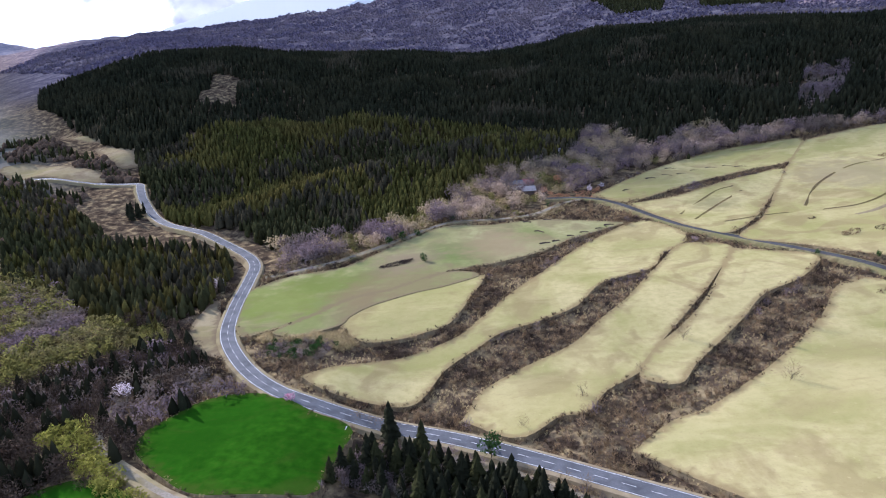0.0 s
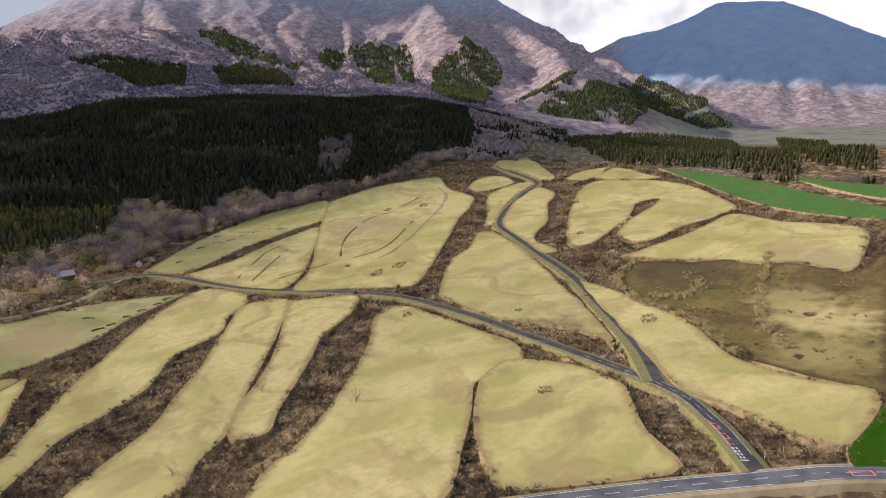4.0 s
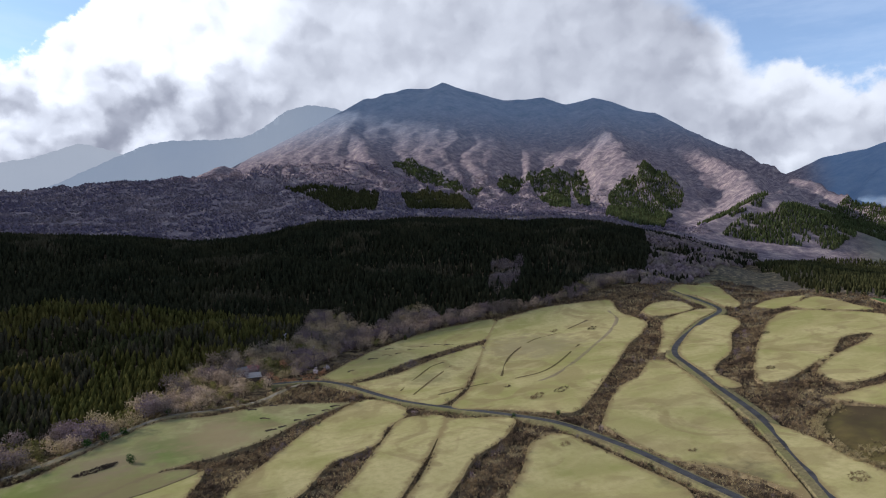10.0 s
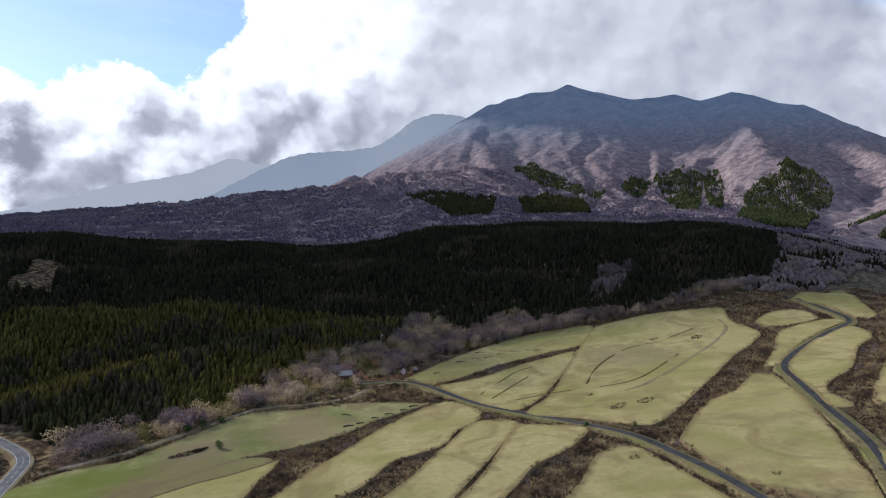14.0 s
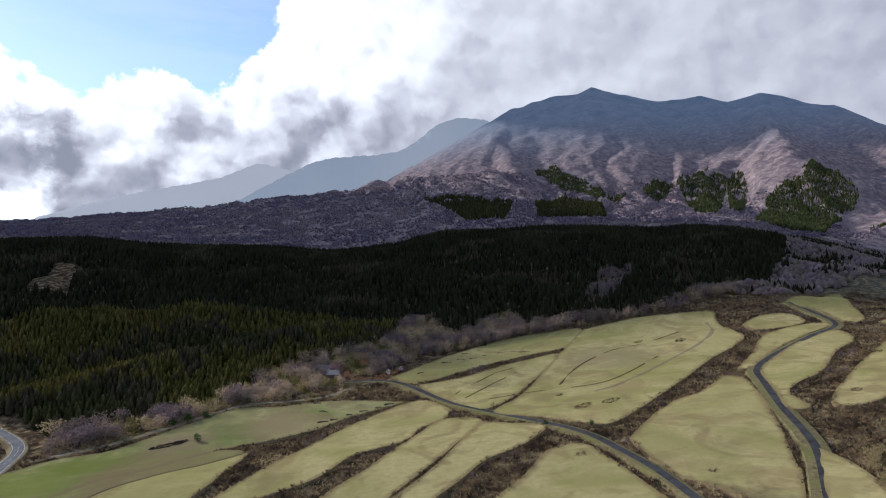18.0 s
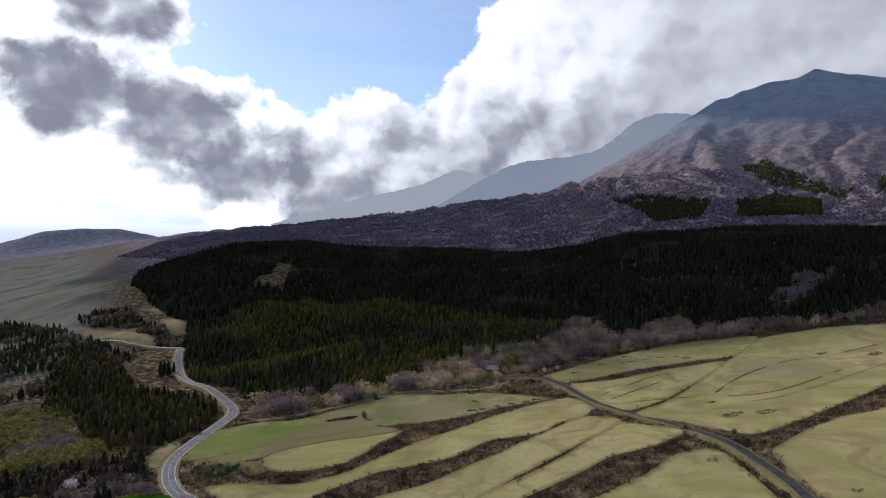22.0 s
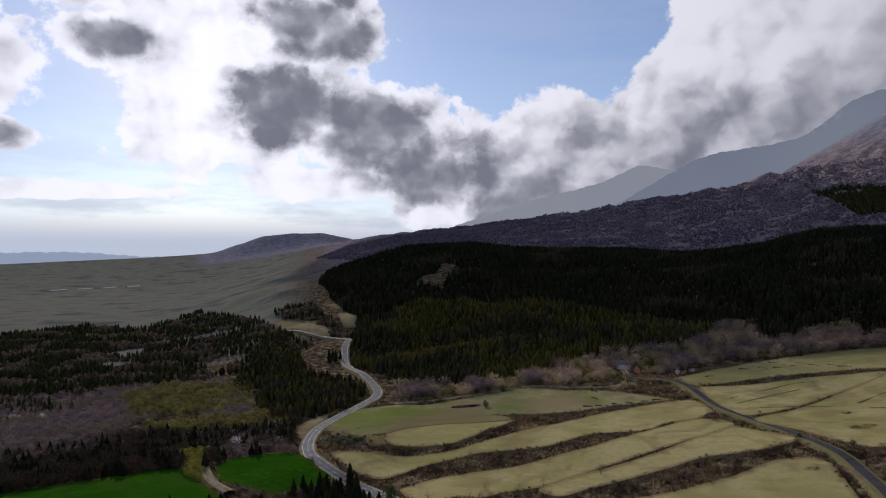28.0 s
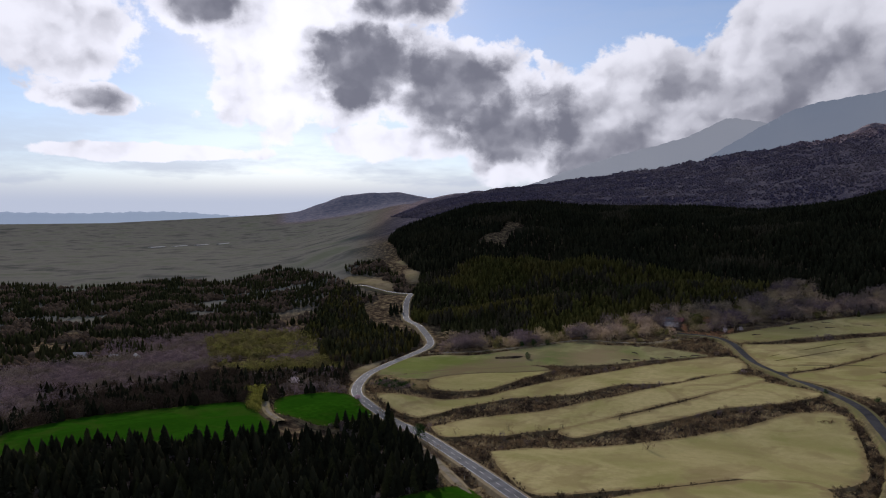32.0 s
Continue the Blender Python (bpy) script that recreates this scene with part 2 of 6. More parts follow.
# ---- materials ----
def material(name, dark, light, scale=1.0, rough=0.9, bump=0.0, patch=None, patch_scale=0.02, island=0.0, obj=0.0, stretch=(1, 1, 1), through_light=0.0, shine=0.0):
    """Two-scale procedural surface: fine grain from dark to light, and large patches towards a third colour."""
    m = bpy.data.materials.new(name)
    m.use_nodes = True
    n, l = m.node_tree.nodes, m.node_tree.links
    b = n["Principled BSDF"]
    b.inputs["Roughness"].default_value = rough
    b.inputs["Specular IOR Level"].default_value = shine
    co = n.new("ShaderNodeTexCoord")
    mp = n.new("ShaderNodeMapping")
    mp.inputs["Scale"].default_value = stretch
    l.new(co.outputs["Object"], mp.inputs[0])
    t = n.new("ShaderNodeTexNoise")
    t.inputs["Scale"].default_value, t.inputs["Detail"].default_value, t.inputs["Roughness"].default_value = scale, 6, 0.65
    l.new(mp.outputs[0], t.inputs["Vector"])
    r = n.new("ShaderNodeValToRGB")
    r.color_ramp.elements[0].position, r.color_ramp.elements[1].position = 0.3, 0.7
    r.color_ramp.elements[0].color, r.color_ramp.elements[1].color = (*dark, 1), (*light, 1)
    l.new(t.outputs["Fac"], r.inputs[0])
    out = r.outputs[0]
    if patch:
        t2 = n.new("ShaderNodeTexNoise")
        t2.inputs["Scale"].default_value, t2.inputs["Detail"].default_value, t2.inputs["Distortion"].default_value = patch_scale, 5, 0.6
        l.new(mp.outputs[0], t2.inputs["Vector"])
        r2 = n.new("ShaderNodeMapRange")
        r2.inputs["From Min"].default_value, r2.inputs["From Max"].default_value = 0.42, 0.66
        l.new(t2.outputs["Fac"], r2.inputs[0])
        mx = n.new("ShaderNodeMix")
        mx.data_type = "RGBA"
        l.new(r2.outputs[0], mx.inputs["Factor"])
        l.new(out, mx.inputs["A"])
        mx.inputs["B"].default_value = (*patch, 1)
        out = mx.outputs["Result"]
    if island or obj:
        if island:
            tone = n.new("ShaderNodeAttribute")
            tone.attribute_name = "tone"
            both = n.new("ShaderNodeMix")
            both.inputs[0].default_value = 0.3
            l.new(tone.outputs["Fac"], both.inputs[2])
            l.new(n.new("ShaderNodeNewGeometry").outputs["Random Per Island"], both.inputs[3])
            src = both.outputs[0]
        else:
            src = n.new("ShaderNodeObjectInfo").outputs["Random"]
        k = island or obj
        mr = n.new("ShaderNodeMapRange")
        mr.inputs["To Min"].default_value, mr.inputs["To Max"].default_value = max(0.1, 1 - 1.35 * k), 1 + 1.35 * k
        l.new(src, mr.inputs[0])
        hs = n.new("ShaderNodeHueSaturation")
        l.new(mr.outputs[0], hs.inputs["Value"])
        l.new(out, hs.inputs["Color"])
        out = hs.outputs[0]
    l.new(out, b.inputs["Base Color"])
    if through_light:
        tr = n.new("ShaderNodeBsdfTranslucent")
        l.new(out, tr.inputs["Color"])
        ms = n.new("ShaderNodeMixShader")
        ms.inputs[0].default_value = through_light
        l.new(b.outputs[0], ms.inputs[1])
        l.new(tr.outputs[0], ms.inputs[2])
        l.new(ms.outputs[0], n["Material Output"].inputs["Surface"])
    if bump:
        bp = n.new("ShaderNodeBump")
        bp.inputs["Strength"].default_value, bp.inputs["Distance"].default_value = min(1, bump), bump
        l.new(t.outputs["Fac"], bp.inputs["Height"])
        l.new(bp.outputs[0], b.inputs["Normal"])
    return m




def grass_material(name, pale, mid, green, worn, spots=()):
    """Mown dry grass: fine grain, mowing streaks, large damp and worn patches."""
    m = bpy.data.materials.new(name)
    m.use_nodes = True
    n, l = m.node_tree.nodes, m.node_tree.links
    b = n["Principled BSDF"]
    b.inputs["Roughness"].default_value, b.inputs["Specular IOR Level"].default_value = 0.95, 0.0
    co = n.new("ShaderNodeTexCoord")

    def nz(scale, detail, rot=0.0, stretch=(1, 1, 1), dist=0.0):
        mp = n.new("ShaderNodeMapping")
        mp.inputs["Scale"].default_value, mp.inputs["Rotation"].default_value = stretch, (0, 0, rot)
        l.new(co.outputs["Object"], mp.inputs[0])
        t = n.new("ShaderNodeTexNoise")
        t.inputs["Scale"].default_value, t.inputs["Detail"].default_value, t.inputs["Distortion"].default_value = scale, detail, dist
        l.new(mp.outputs[0], t.inputs["Vector"])
        return t.outputs["Fac"]

    def rng01(v, lo, hi, top=1.0):
        r = n.new("ShaderNodeMapRange")
        r.inputs["From Min"].default_value, r.inputs["From Max"].default_value, r.inputs["To Max"].default_value = lo, hi, top
        l.new(v, r.inputs[0])
        return r.outputs[0]

    def mx(f, a, c):
        x = n.new("ShaderNodeMix")
        x.data_type = "RGBA"
        l.new(f, x.inputs["Factor"])
        for k, v in (("A", a), ("B", c)):
            if isinstance(v, tuple):
                x.inputs[k].default_value = (*v, 1)
            else:
                l.new(v, x.inputs[k])
        return x.outputs["Result"]

    out = mx(rng01(nz(0.3, 8), 0.25, 0.75), mid, pale)
    # broad swells of tan and green, with soft and with sharp edges
    out = mx(rng01(nz(0.014, 5, 0, (1, 1, 1), 1.0), 0.4, 0.62, 0.85), out, green)
    out = mx(rng01(nz(0.026, 7, 0.4, (1, 1, 1), 1.6), 0.5, 0.6, 0.6), out, worn)
    out = mx(rng01(nz(0.05, 6, 0.9, (0.5, 1.3, 1), 0.8), 0.55, 0.68, 0.4), out, pale)
    out = mx(rng01(nz(0.011, 7, 1.2, (1, 1, 1), 2.0), 0.53, 0.57, 0.35), out, mid)
    # faint mowing swathes and loose tufts
    out = mx(rng01(nz(0.09, 6, -0.5, (0.35, 1.7, 1), 1.4), 0.58, 0.72, 0.3), out, worn)
    out = mx(rng01(nz(1.3, 5), 0.56, 0.72, 0.3), out, worn)
    out = mx(rng01(nz(0.7, 3), 0.68, 0.75, 0.4), out, pale)
    # spots of another colour, each with its own ragged round
    for cx, cy, rad, col in spots:
        off = n.new("ShaderNodeVectorMath")
        off.operation = "MULTIPLY_ADD"
        off.inputs[1].default_value, off.inputs[2].default_value = (1 / rad, 1 / rad, 0), (-cx / rad, -cy / rad, 0)
        l.new(co.outputs["Object"], off.inputs[0])
        far = n.new("ShaderNodeVectorMath")
        far.operation = "LENGTH"
        l.new(off.outputs[0], far.inputs[0])
        rag = n.new("ShaderNodeMath")
        rag.operation, rag.inputs[1].default_value = "MULTIPLY_ADD", 1.7
        l.new(nz(0.13, 9), rag.inputs[0])
        l.new(far.outputs["Value"], rag.inputs[2])
        out = mx(rng01(rag.outputs[0], 2.0, 1.25, 0.75), out, col)
    # rough unmown rim
    rim = n.new("ShaderNodeAttribute")
    rim.attribute_name = "rim"
    ragged = n.new("ShaderNodeMath")
    ragged.operation = "MULTIPLY_ADD"
    ragged.inputs[1].default_value = 1.5
    l.new(nz(0.3, 6), ragged.inputs[0])
    l.new(rim.outputs["Fac"], ragged.inputs[2])
    out = mx(rng01(ragged.outputs[0], 0.95, 1.5, 0.85), out, worn)
    l.new(out, b.inputs["Base Color"])
    bp = n.new("ShaderNodeBump")
    bp.inputs["Strength"].default_value, bp.inputs["Distance"].default_value = 0.35, 0.15
    l.new(nz(0.8, 8), bp.inputs["Height"])
    l.new(bp.outputs[0], b.inputs["Normal"])
    return m


GRASS = grass_material("dry_grass", (0.37, 0.315, 0.15), (0.268, 0.228, 0.097), (0.2, 0.188, 0.063), (0.185, 0.138, 0.066),
                       ((228, 184, 26, (0.085, 0.068, 0.04)), (224, 152, 16, (0.085, 0.068, 0.04)), (186, 416, 18, (0.17, 0.15, 0.07)), (300, 450, 45, (0.2, 0.165, 0.09)), (370, 113, 30, (0.19, 0.155, 0.085))))
BRACKEN = grass_material("bracken", (0.15, 0.112, 0.045), (0.07, 0.053, 0.023), (0.085, 0.074, 0.024), (0.05, 0.037, 0.022), ((299, 83, 24, (0.34, 0.28, 0.13)), (260, 72, 22, (0.2, 0.165, 0.07)), (322, 108, 20, (0.22, 0.18, 0.08)), (350, 183, 46, (0.052, 0.039, 0.024))))
VERGE = grass_material("verge", (0.27, 0.22, 0.14), (0.18, 0.142, 0.082), (0.17, 0.145, 0.068), (0.12, 0.09, 0.055))
PASTURE_GRASS = grass_material("pasture_grass", (0.26, 0.24, 0.115), (0.175, 0.165, 0.074), (0.12, 0.135, 0.042), (0.14, 0.11, 0.06),
                               ((-84, 308, 36, (0.125, 0.15, 0.032)), (-60, 330, 26, (0.11, 0.13, 0.032)), (9, 365, 26, (0.095, 0.12, 0.036)), (36, 372, 30, (0.2, 0.15, 0.085)), (-19, 317, 34, (0.15, 0.12, 0.06)), (-22, 357, 24, (0.17, 0.13, 0.08)), (-45, 300, 20, (0.15, 0.115, 0.06))))
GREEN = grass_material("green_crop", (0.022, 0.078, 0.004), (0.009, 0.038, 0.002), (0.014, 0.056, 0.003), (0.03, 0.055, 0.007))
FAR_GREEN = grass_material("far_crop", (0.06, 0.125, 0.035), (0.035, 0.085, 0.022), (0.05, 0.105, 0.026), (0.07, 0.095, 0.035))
ASPHALT = material("asphalt", (0.066, 0.068, 0.075), (0.1, 0.102, 0.11), 2.0, rough=0.85, patch=(0.05, 0.052, 0.058), patch_scale=0.15, shine=0.12)
GRAVEL = material("gravel", (0.14, 0.12, 0.09), (0.25, 0.22, 0.18), 1.5, bump=0.1, patch=(0.13, 0.11, 0.06), patch_scale=0.1)
# cedar tones carry painted light: near-black for shaded forest, yellow-green for sunlit stands
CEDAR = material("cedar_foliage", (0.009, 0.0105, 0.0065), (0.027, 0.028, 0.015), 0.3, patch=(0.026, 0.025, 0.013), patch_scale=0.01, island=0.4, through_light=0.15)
CEDAR_SUN = material("cedar_foliage_sunlit", (0.04, 0.042, 0.012), (0.105, 0.098, 0.027), 0.3, patch=(0.1, 0.082, 0.024), patch_scale=0.012, island=0.45, through_light=0.4)
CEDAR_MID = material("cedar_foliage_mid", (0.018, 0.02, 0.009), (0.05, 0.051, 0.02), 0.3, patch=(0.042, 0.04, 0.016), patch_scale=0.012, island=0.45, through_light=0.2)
CEDAR_FLANK = material("cedar_foliage_flank", (0.026, 0.036, 0.016), (0.075, 0.085, 0.032), 0.3, patch=(0.055, 0.06, 0.024), patch_scale=0.012, island=0.45, through_light=0.25)
CEDAR_BROWN = material("cedar_foliage_brown", (0.03, 0.028, 0.018), (0.06, 0.05, 0.028), 0.6, island=0.35, through_light=0.2)
BARE = material("bare_twigs", (0.22, 0.16, 0.118), (0.42, 0.32, 0.235), 0.15, patch=(0.34, 0.27, 0.15), patch_scale=0.02, island=0.3, through_light=0.45)
BARE_PURPLE = material("bare_twigs_grey", (0.1, 0.072, 0.084), (0.25, 0.185, 0.19), 0.2, patch=(0.16, 0.13, 0.095), patch_scale=0.03, island=0.3, through_light=0.3)
SLOPE_TWIG = material("slope_twigs", (0.1, 0.086, 0.13), (0.235, 0.195, 0.25), 0.06, patch=(0.27, 0.22, 0.235), patch_scale=0.006, island=0.3, through_light=0.6)
LANE_ASPHALT = material("lane_asphalt", (0.045, 0.044, 0.045), (0.078, 0.076, 0.077), 2.0, rough=0.9, patch=(0.038, 0.037, 0.038), patch_scale=0.15)
LANE_VERGE = material("lane_verge", (0.085, 0.07, 0.036), (0.2, 0.165, 0.085), 0.5, bump=0.2, patch=(0.13, 0.125, 0.05), patch_scale=0.06)
OLIVE = material("olive_leaves", (0.075, 0.078, 0.02), (0.21, 0.19, 0.058), 0.4, patch=(0.12, 0.1, 0.05), patch_scale=0.05, island=0.35, through_light=0.45)
TWIG_DARK = material("scrub_dark", (0.042, 0.029, 0.021), (0.115, 0.08, 0.052), 0.3, island=0.35)
TWIG = material("scrub_grey", (0.12, 0.082, 0.046), (0.27, 0.19, 0.105), 0.3, island=0.35, through_light=0.2)
STRAW = material("dead_grass", (0.26, 0.2, 0.1), (0.42, 0.34, 0.18), 0.3, island=0.3, through_light=0.45)
STRAW_BANK = material("bank_grass", (0.1, 0.075, 0.045), (0.26, 0.2, 0.11), 0.35, bump=0.4)
WHITE = material("road_paint", (0.3, 0.3, 0.29), (0.62, 0.62, 0.6), 1.2, rough=0.6, shine=0.4)
RED = material("red_road_paint", (0.5, 0.08, 0.09), (0.62, 0.14, 0.14), 3.0, rough=0.6, shine=0.4)
BARK = material("bark", (0.05, 0.04, 0.032), (0.12, 0.095, 0.075), 3.0)
BLOSSOM = material("blossom", (0.45, 0.36, 0.38), (0.72, 0.64, 0.66), 1.0, island=0.12, through_light=0.45)
RUST_LEAF = material("orange_leaves", (0.32, 0.16, 0.08), (0.5, 0.28, 0.16), 0.6, island=0.3, through_light=0.45)
PINE = material("pine_foliage", (0.02, 0.045, 0.012), (0.05, 0.09, 0.025), 0.8, island=0.35, through_light=0.2)
YELLOW_LEAF = material("yellow_leaves", (0.1, 0.11, 0.02), (0.29, 0.27, 0.06), 0.5, island=0.3, through_light=0.45)
PLASTER = material("house_wall", (0.5, 0.48, 0.43), (0.66, 0.63, 0.58), 0.8)
TIMBER = material("dark_timber", (0.07, 0.05, 0.04), (0.14, 0.1, 0.075), 1.2, stretch=(1, 1, 4))
ROOF_RED = material("red_roof", (0.2, 0.06, 0.05), (0.28, 0.095, 0.08), 1.0, rough=0.6, shine=0.4)
ROOF_GREY = material("grey_roof", (0.1, 0.1, 0.11), (0.17, 0.17, 0.18), 1.0, rough=0.8, shine=0.1)
ROOF_PALE = material("pale_roof", (0.28, 0.25, 0.23), (0.4, 0.36, 0.33), 0.7, rough=0.8, shine=0.1)
GLASS = material("window_glass", (0.03, 0.035, 0.04), (0.05, 0.055, 0.06), 1.0, rough=0.1, shine=0.4)
STEEL = material("galvanised_steel", (0.5, 0.51, 0.52), (0.62, 0.62, 0.63), 2.0, rough=0.45, shine=0.4)
SIGN_GREEN = material("green_sign_paint", (0.02, 0.25, 0.12), (0.03, 0.3, 0.15), 2.0, rough=0.5)
SOIL = material("dark_soil", (0.04, 0.028, 0.024), (0.09, 0.065, 0.05), 0.8, bump=0.3)
CONCRETE = material("concrete", (0.36, 0.35, 0.33), (0.5, 0.49, 0.46), 1.5, bump=0.05)
CLOUD_WHITE = material("cloud", (0.85, 0.85, 0.85), (0.9, 0.9, 0.9), 0.01)


def ground_material():
    """Scrub, meadow and bare woods, each with its grain, by what grows where; haze tints the far heights."""
    m = bpy.data.materials.new("ground_cover")
    m.use_nodes = True
    n, l = m.node_tree.nodes, m.node_tree.links
    b = n["Principled BSDF"]
    b.inputs["Roughness"].default_value, b.inputs["Specular IOR Level"].default_value = 0.95, 0.0
    co = n.new("ShaderNodeTexCoord")

    def noise_ramp(scale, stops, detail=6, rough=0.65):
        t = n.new("ShaderNodeTexNoise")
        t.inputs["Scale"].default_value, t.inputs["Detail"].default_value, t.inputs["Roughness"].default_value = scale, detail, rough
        l.new(co.outputs["Object"], t.inputs["Vector"])
        r = n.new("ShaderNodeValToRGB")
        r.color_ramp.elements[0].position, r.color_ramp.elements[0].color = stops[0][0], (*stops[0][1], 1)
        r.color_ramp.elements[1].position, r.color_ramp.elements[1].color = stops[-1][0], (*stops[-1][1], 1)
        for pos, col in stops[1:-1]:
            e = r.color_ramp.elements.new(pos)
            e.color = (*col, 1)
        l.new(t.outputs["Fac"], r.inputs[0])
        return r.outputs[0], t.outputs["Fac"]

    def mix(fac, a, c):
        x = n.new("ShaderNodeMix")
        x.data_type = "RGBA"
        l.new(fac, x.inputs["Factor"])
        l.new(a, x.inputs["A"])
        l.new(c, x.inputs["B"])
        return x.outputs["Result"]

    def attr(name):
        a = n.new("ShaderNodeAttribute")
        a.attribute_name = name
        return a.outputs["Fac"]

    scrub, f1 = noise_ramp(0.16, [(0.34, (0.022, 0.016, 0.012)), (0.5, (0.075, 0.054, 0.034)), (0.66, (0.24, 0.182, 0.095))])
    meadow, _ = noise_ramp(0.009, [(0.35, (0.075, 0.078, 0.066)), (0.5, (0.155, 0.145, 0.12)), (0.64, (0.115, 0.122, 0.085))])
    woods, f2 = noise_ramp(0.035, [(0.32, (0.075, 0.06, 0.078)), (0.5, (0.175, 0.138, 0.148)), (0.67, (0.36, 0.285, 0.25))], 9, 0.75)
    # blue haze painted into the base colour of the high slopes
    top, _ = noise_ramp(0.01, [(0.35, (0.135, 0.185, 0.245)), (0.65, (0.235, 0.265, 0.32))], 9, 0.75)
    woods = mix(attr("height_haze"), woods, top)
    # evergreen: distance haze as a blue base colour on the far ranges
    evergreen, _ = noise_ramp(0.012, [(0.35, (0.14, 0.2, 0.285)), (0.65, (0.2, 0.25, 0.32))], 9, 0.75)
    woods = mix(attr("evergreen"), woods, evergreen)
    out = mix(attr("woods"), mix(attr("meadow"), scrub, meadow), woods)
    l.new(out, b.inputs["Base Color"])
    bp = n.new("ShaderNodeBump")
    bp.inputs["Strength"].default_value, bp.inputs["Distance"].default_value = 1.0, 5.0
    mul = n.new("ShaderNodeMath")
    mul.operation = "MULTIPLY"
    l.new(f2, mul.inputs[0])
    l.new(attr("woods"), mul.inputs[1])
    l.new(mul.outputs[0], bp.inputs["Height"])
    b2 = n.new("ShaderNodeBump")
    b2.inputs["Strength"].default_value, b2.inputs["Distance"].default_value = 0.8, 0.8
    l.new(f1, b2.inputs["Height"])
    l.new(bp.outputs[0], b2.inputs["Normal"])
    l.new(b2.outputs[0], b.inputs["Normal"])
    return m


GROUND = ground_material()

# ---- building helpers ----
def mesh_from(name, verts, faces, mats, index=None):
    me = bpy.data.meshes.new(name)
    me.from_pydata(verts, [], faces)
    for m in mats:
        me.materials.append(m)
    if index is not None:
        me.polygons.foreach_set("material_index", index)
    me.update()
    return me


def fast_mesh(name, verts, tris, mats, tone=None):
    """A triangle mesh straight from arrays, with a tone from 0 to 1 for each plant in it."""
    me = bpy.data.meshes.new(name)
    nv, nt = len(verts), len(tris)
    me.vertices.add(nv)
    me.vertices.foreach_set("co", np.ascontiguousarray(verts, dtype=np.float32).ravel())
    me.loops.add(nt * 3)
    me.loops.foreach_set("vertex_index", np.ascontiguousarray(tris, dtype=np.int32).ravel())
    me.polygons.add(nt)
    me.polygons.foreach_set("loop_start", np.arange(0, nt * 3, 3, dtype=np.int32))
    for m in mats:
        me.materials.append(m)
    me.update(calc_edges=True)
    me.attributes.new("tone", "FLOAT", "POINT").data.foreach_set("value", np.full(nv, 0.5, np.float32) if tone is None else np.asarray(tone, np.float32))
    return me


def inside(poly, x, y):
    hit = np.zeros(np.shape(x), bool)
    for (x1, y1), (x2, y2) in zip(poly, poly[1:] + poly[:1]):
        if y1 != y2:
            hit ^= ((y1 > y) != (y2 > y)) & (x < (x2 - x1) * (y - y1) / (y2 - y1) + x1)
    return hit


def curve_through(points, step=3.0):
    """A smooth line through plan points, at even steps."""
    p = np.array(points, float)
    q = np.vstack([2 * p[0] - p[1], p, 2 * p[-1] - p[-2]])
    out = []
    for i in range(1, len(q) - 2):
        a, b, c, d = q[i - 1], q[i], q[i + 1], q[i + 2]
        n = max(2, int(np.hypot(*(c - b)) / step))
        t = np.linspace(0, 1, n, endpoint=False)[:, None]
        out.append(0.5 * (2 * b + (c - a) * t + (2 * a - 5 * b + 4 * c - d) * t**2 + (3 * b - a - 3 * c + d) * t**3))
    return np.vstack(out + [p[-1:]])


def scatter(poly, gap, rng, jitter=0.45):
    """Plan points inside a polygon, about gap metres apart."""
    p = np.array(poly, float)
    gx, gy = np.meshgrid(np.arange(p[:, 0].min(), p[:, 0].max(), gap), np.arange(p[:, 1].min(), p[:, 1].max(), gap * 0.9))
    gx = gx + (np.arange(gx.shape[0]) % 2)[:, None] * gap / 2
    x = gx.ravel() + rng.uniform(-jitter, jitter, gx.size) * gap
    y = gy.ravel() + rng.uniform(-jitter, jitter, gx.size) * gap
    keep = inside(poly, x, y)
    return x[keep], y[keep]


# ---- terrain: heights over the plan, in metres above the camera's level ----
KX, KY = 80.0, -40.0
RING_AZ = [-90, -70, -60, -50, -44, -40, -36, -32, -26, -20, -14, -8, 0, 5, 10, 15, 20, 25, 30, 35, 38, 42, 46, 50, 54, 58, 62, 66, 70, 75, 90]
RING_1 = [-116, -116, -116, -112, -98, -75, -52, -25, 18, 18, 10, 6, -4, 10, 38, 42, 48, 46, 47, 47, 34, 12, -18, -30, -42, -52, -56, -58, -60, -60, -60]
RING_2 = [-130, -130, -130, -130, -112, -70, 0, 70, 105, 134, 166, 201, 256, 289, 330, 320, 265, 235, 225, 205, 190, 165, 110, 50, -10, -40, -40, -30, -20, -20, -20]
RING_3 = [-44, -44, -44, -9, 20, 50, 85, 95, 120, 150, 190, 250, 330, 380, 540, 800, 940, 960, 900, 860, 850, 760, 600, 430, 380, 480, 560, 560, 450, 320, 160]

CREST = [(315, 3850, 450), (570, 3915, 520), (865, 3995, 660), (1115, 4005, 840), (1270, 3980, 970), (1520, 3980, 1065), (1710, 3940, 1085), (1790, 3895, 1115), (1990, 3815, 1055), (2160, 3735, 1010), (2385, 3590, 1015), (2520, 3510, 970), (2670, 3390, 1000), (2800, 3245, 930), (2920, 3095, 855), (3000, 2905, 735), (3025, 2680, 615), (2945, 2185, 395), (2595, 1665, 215), (2285, 1215, 90)]
FAR_CREST = [(3670, 2720, 465), (3790, 2525, 575), (3885, 2365, 605), (3990, 2170, 670), (4045, 2045, 740), (4195, 1710, 725), (4315, 1455, 575), (4420, 1165, 420)]
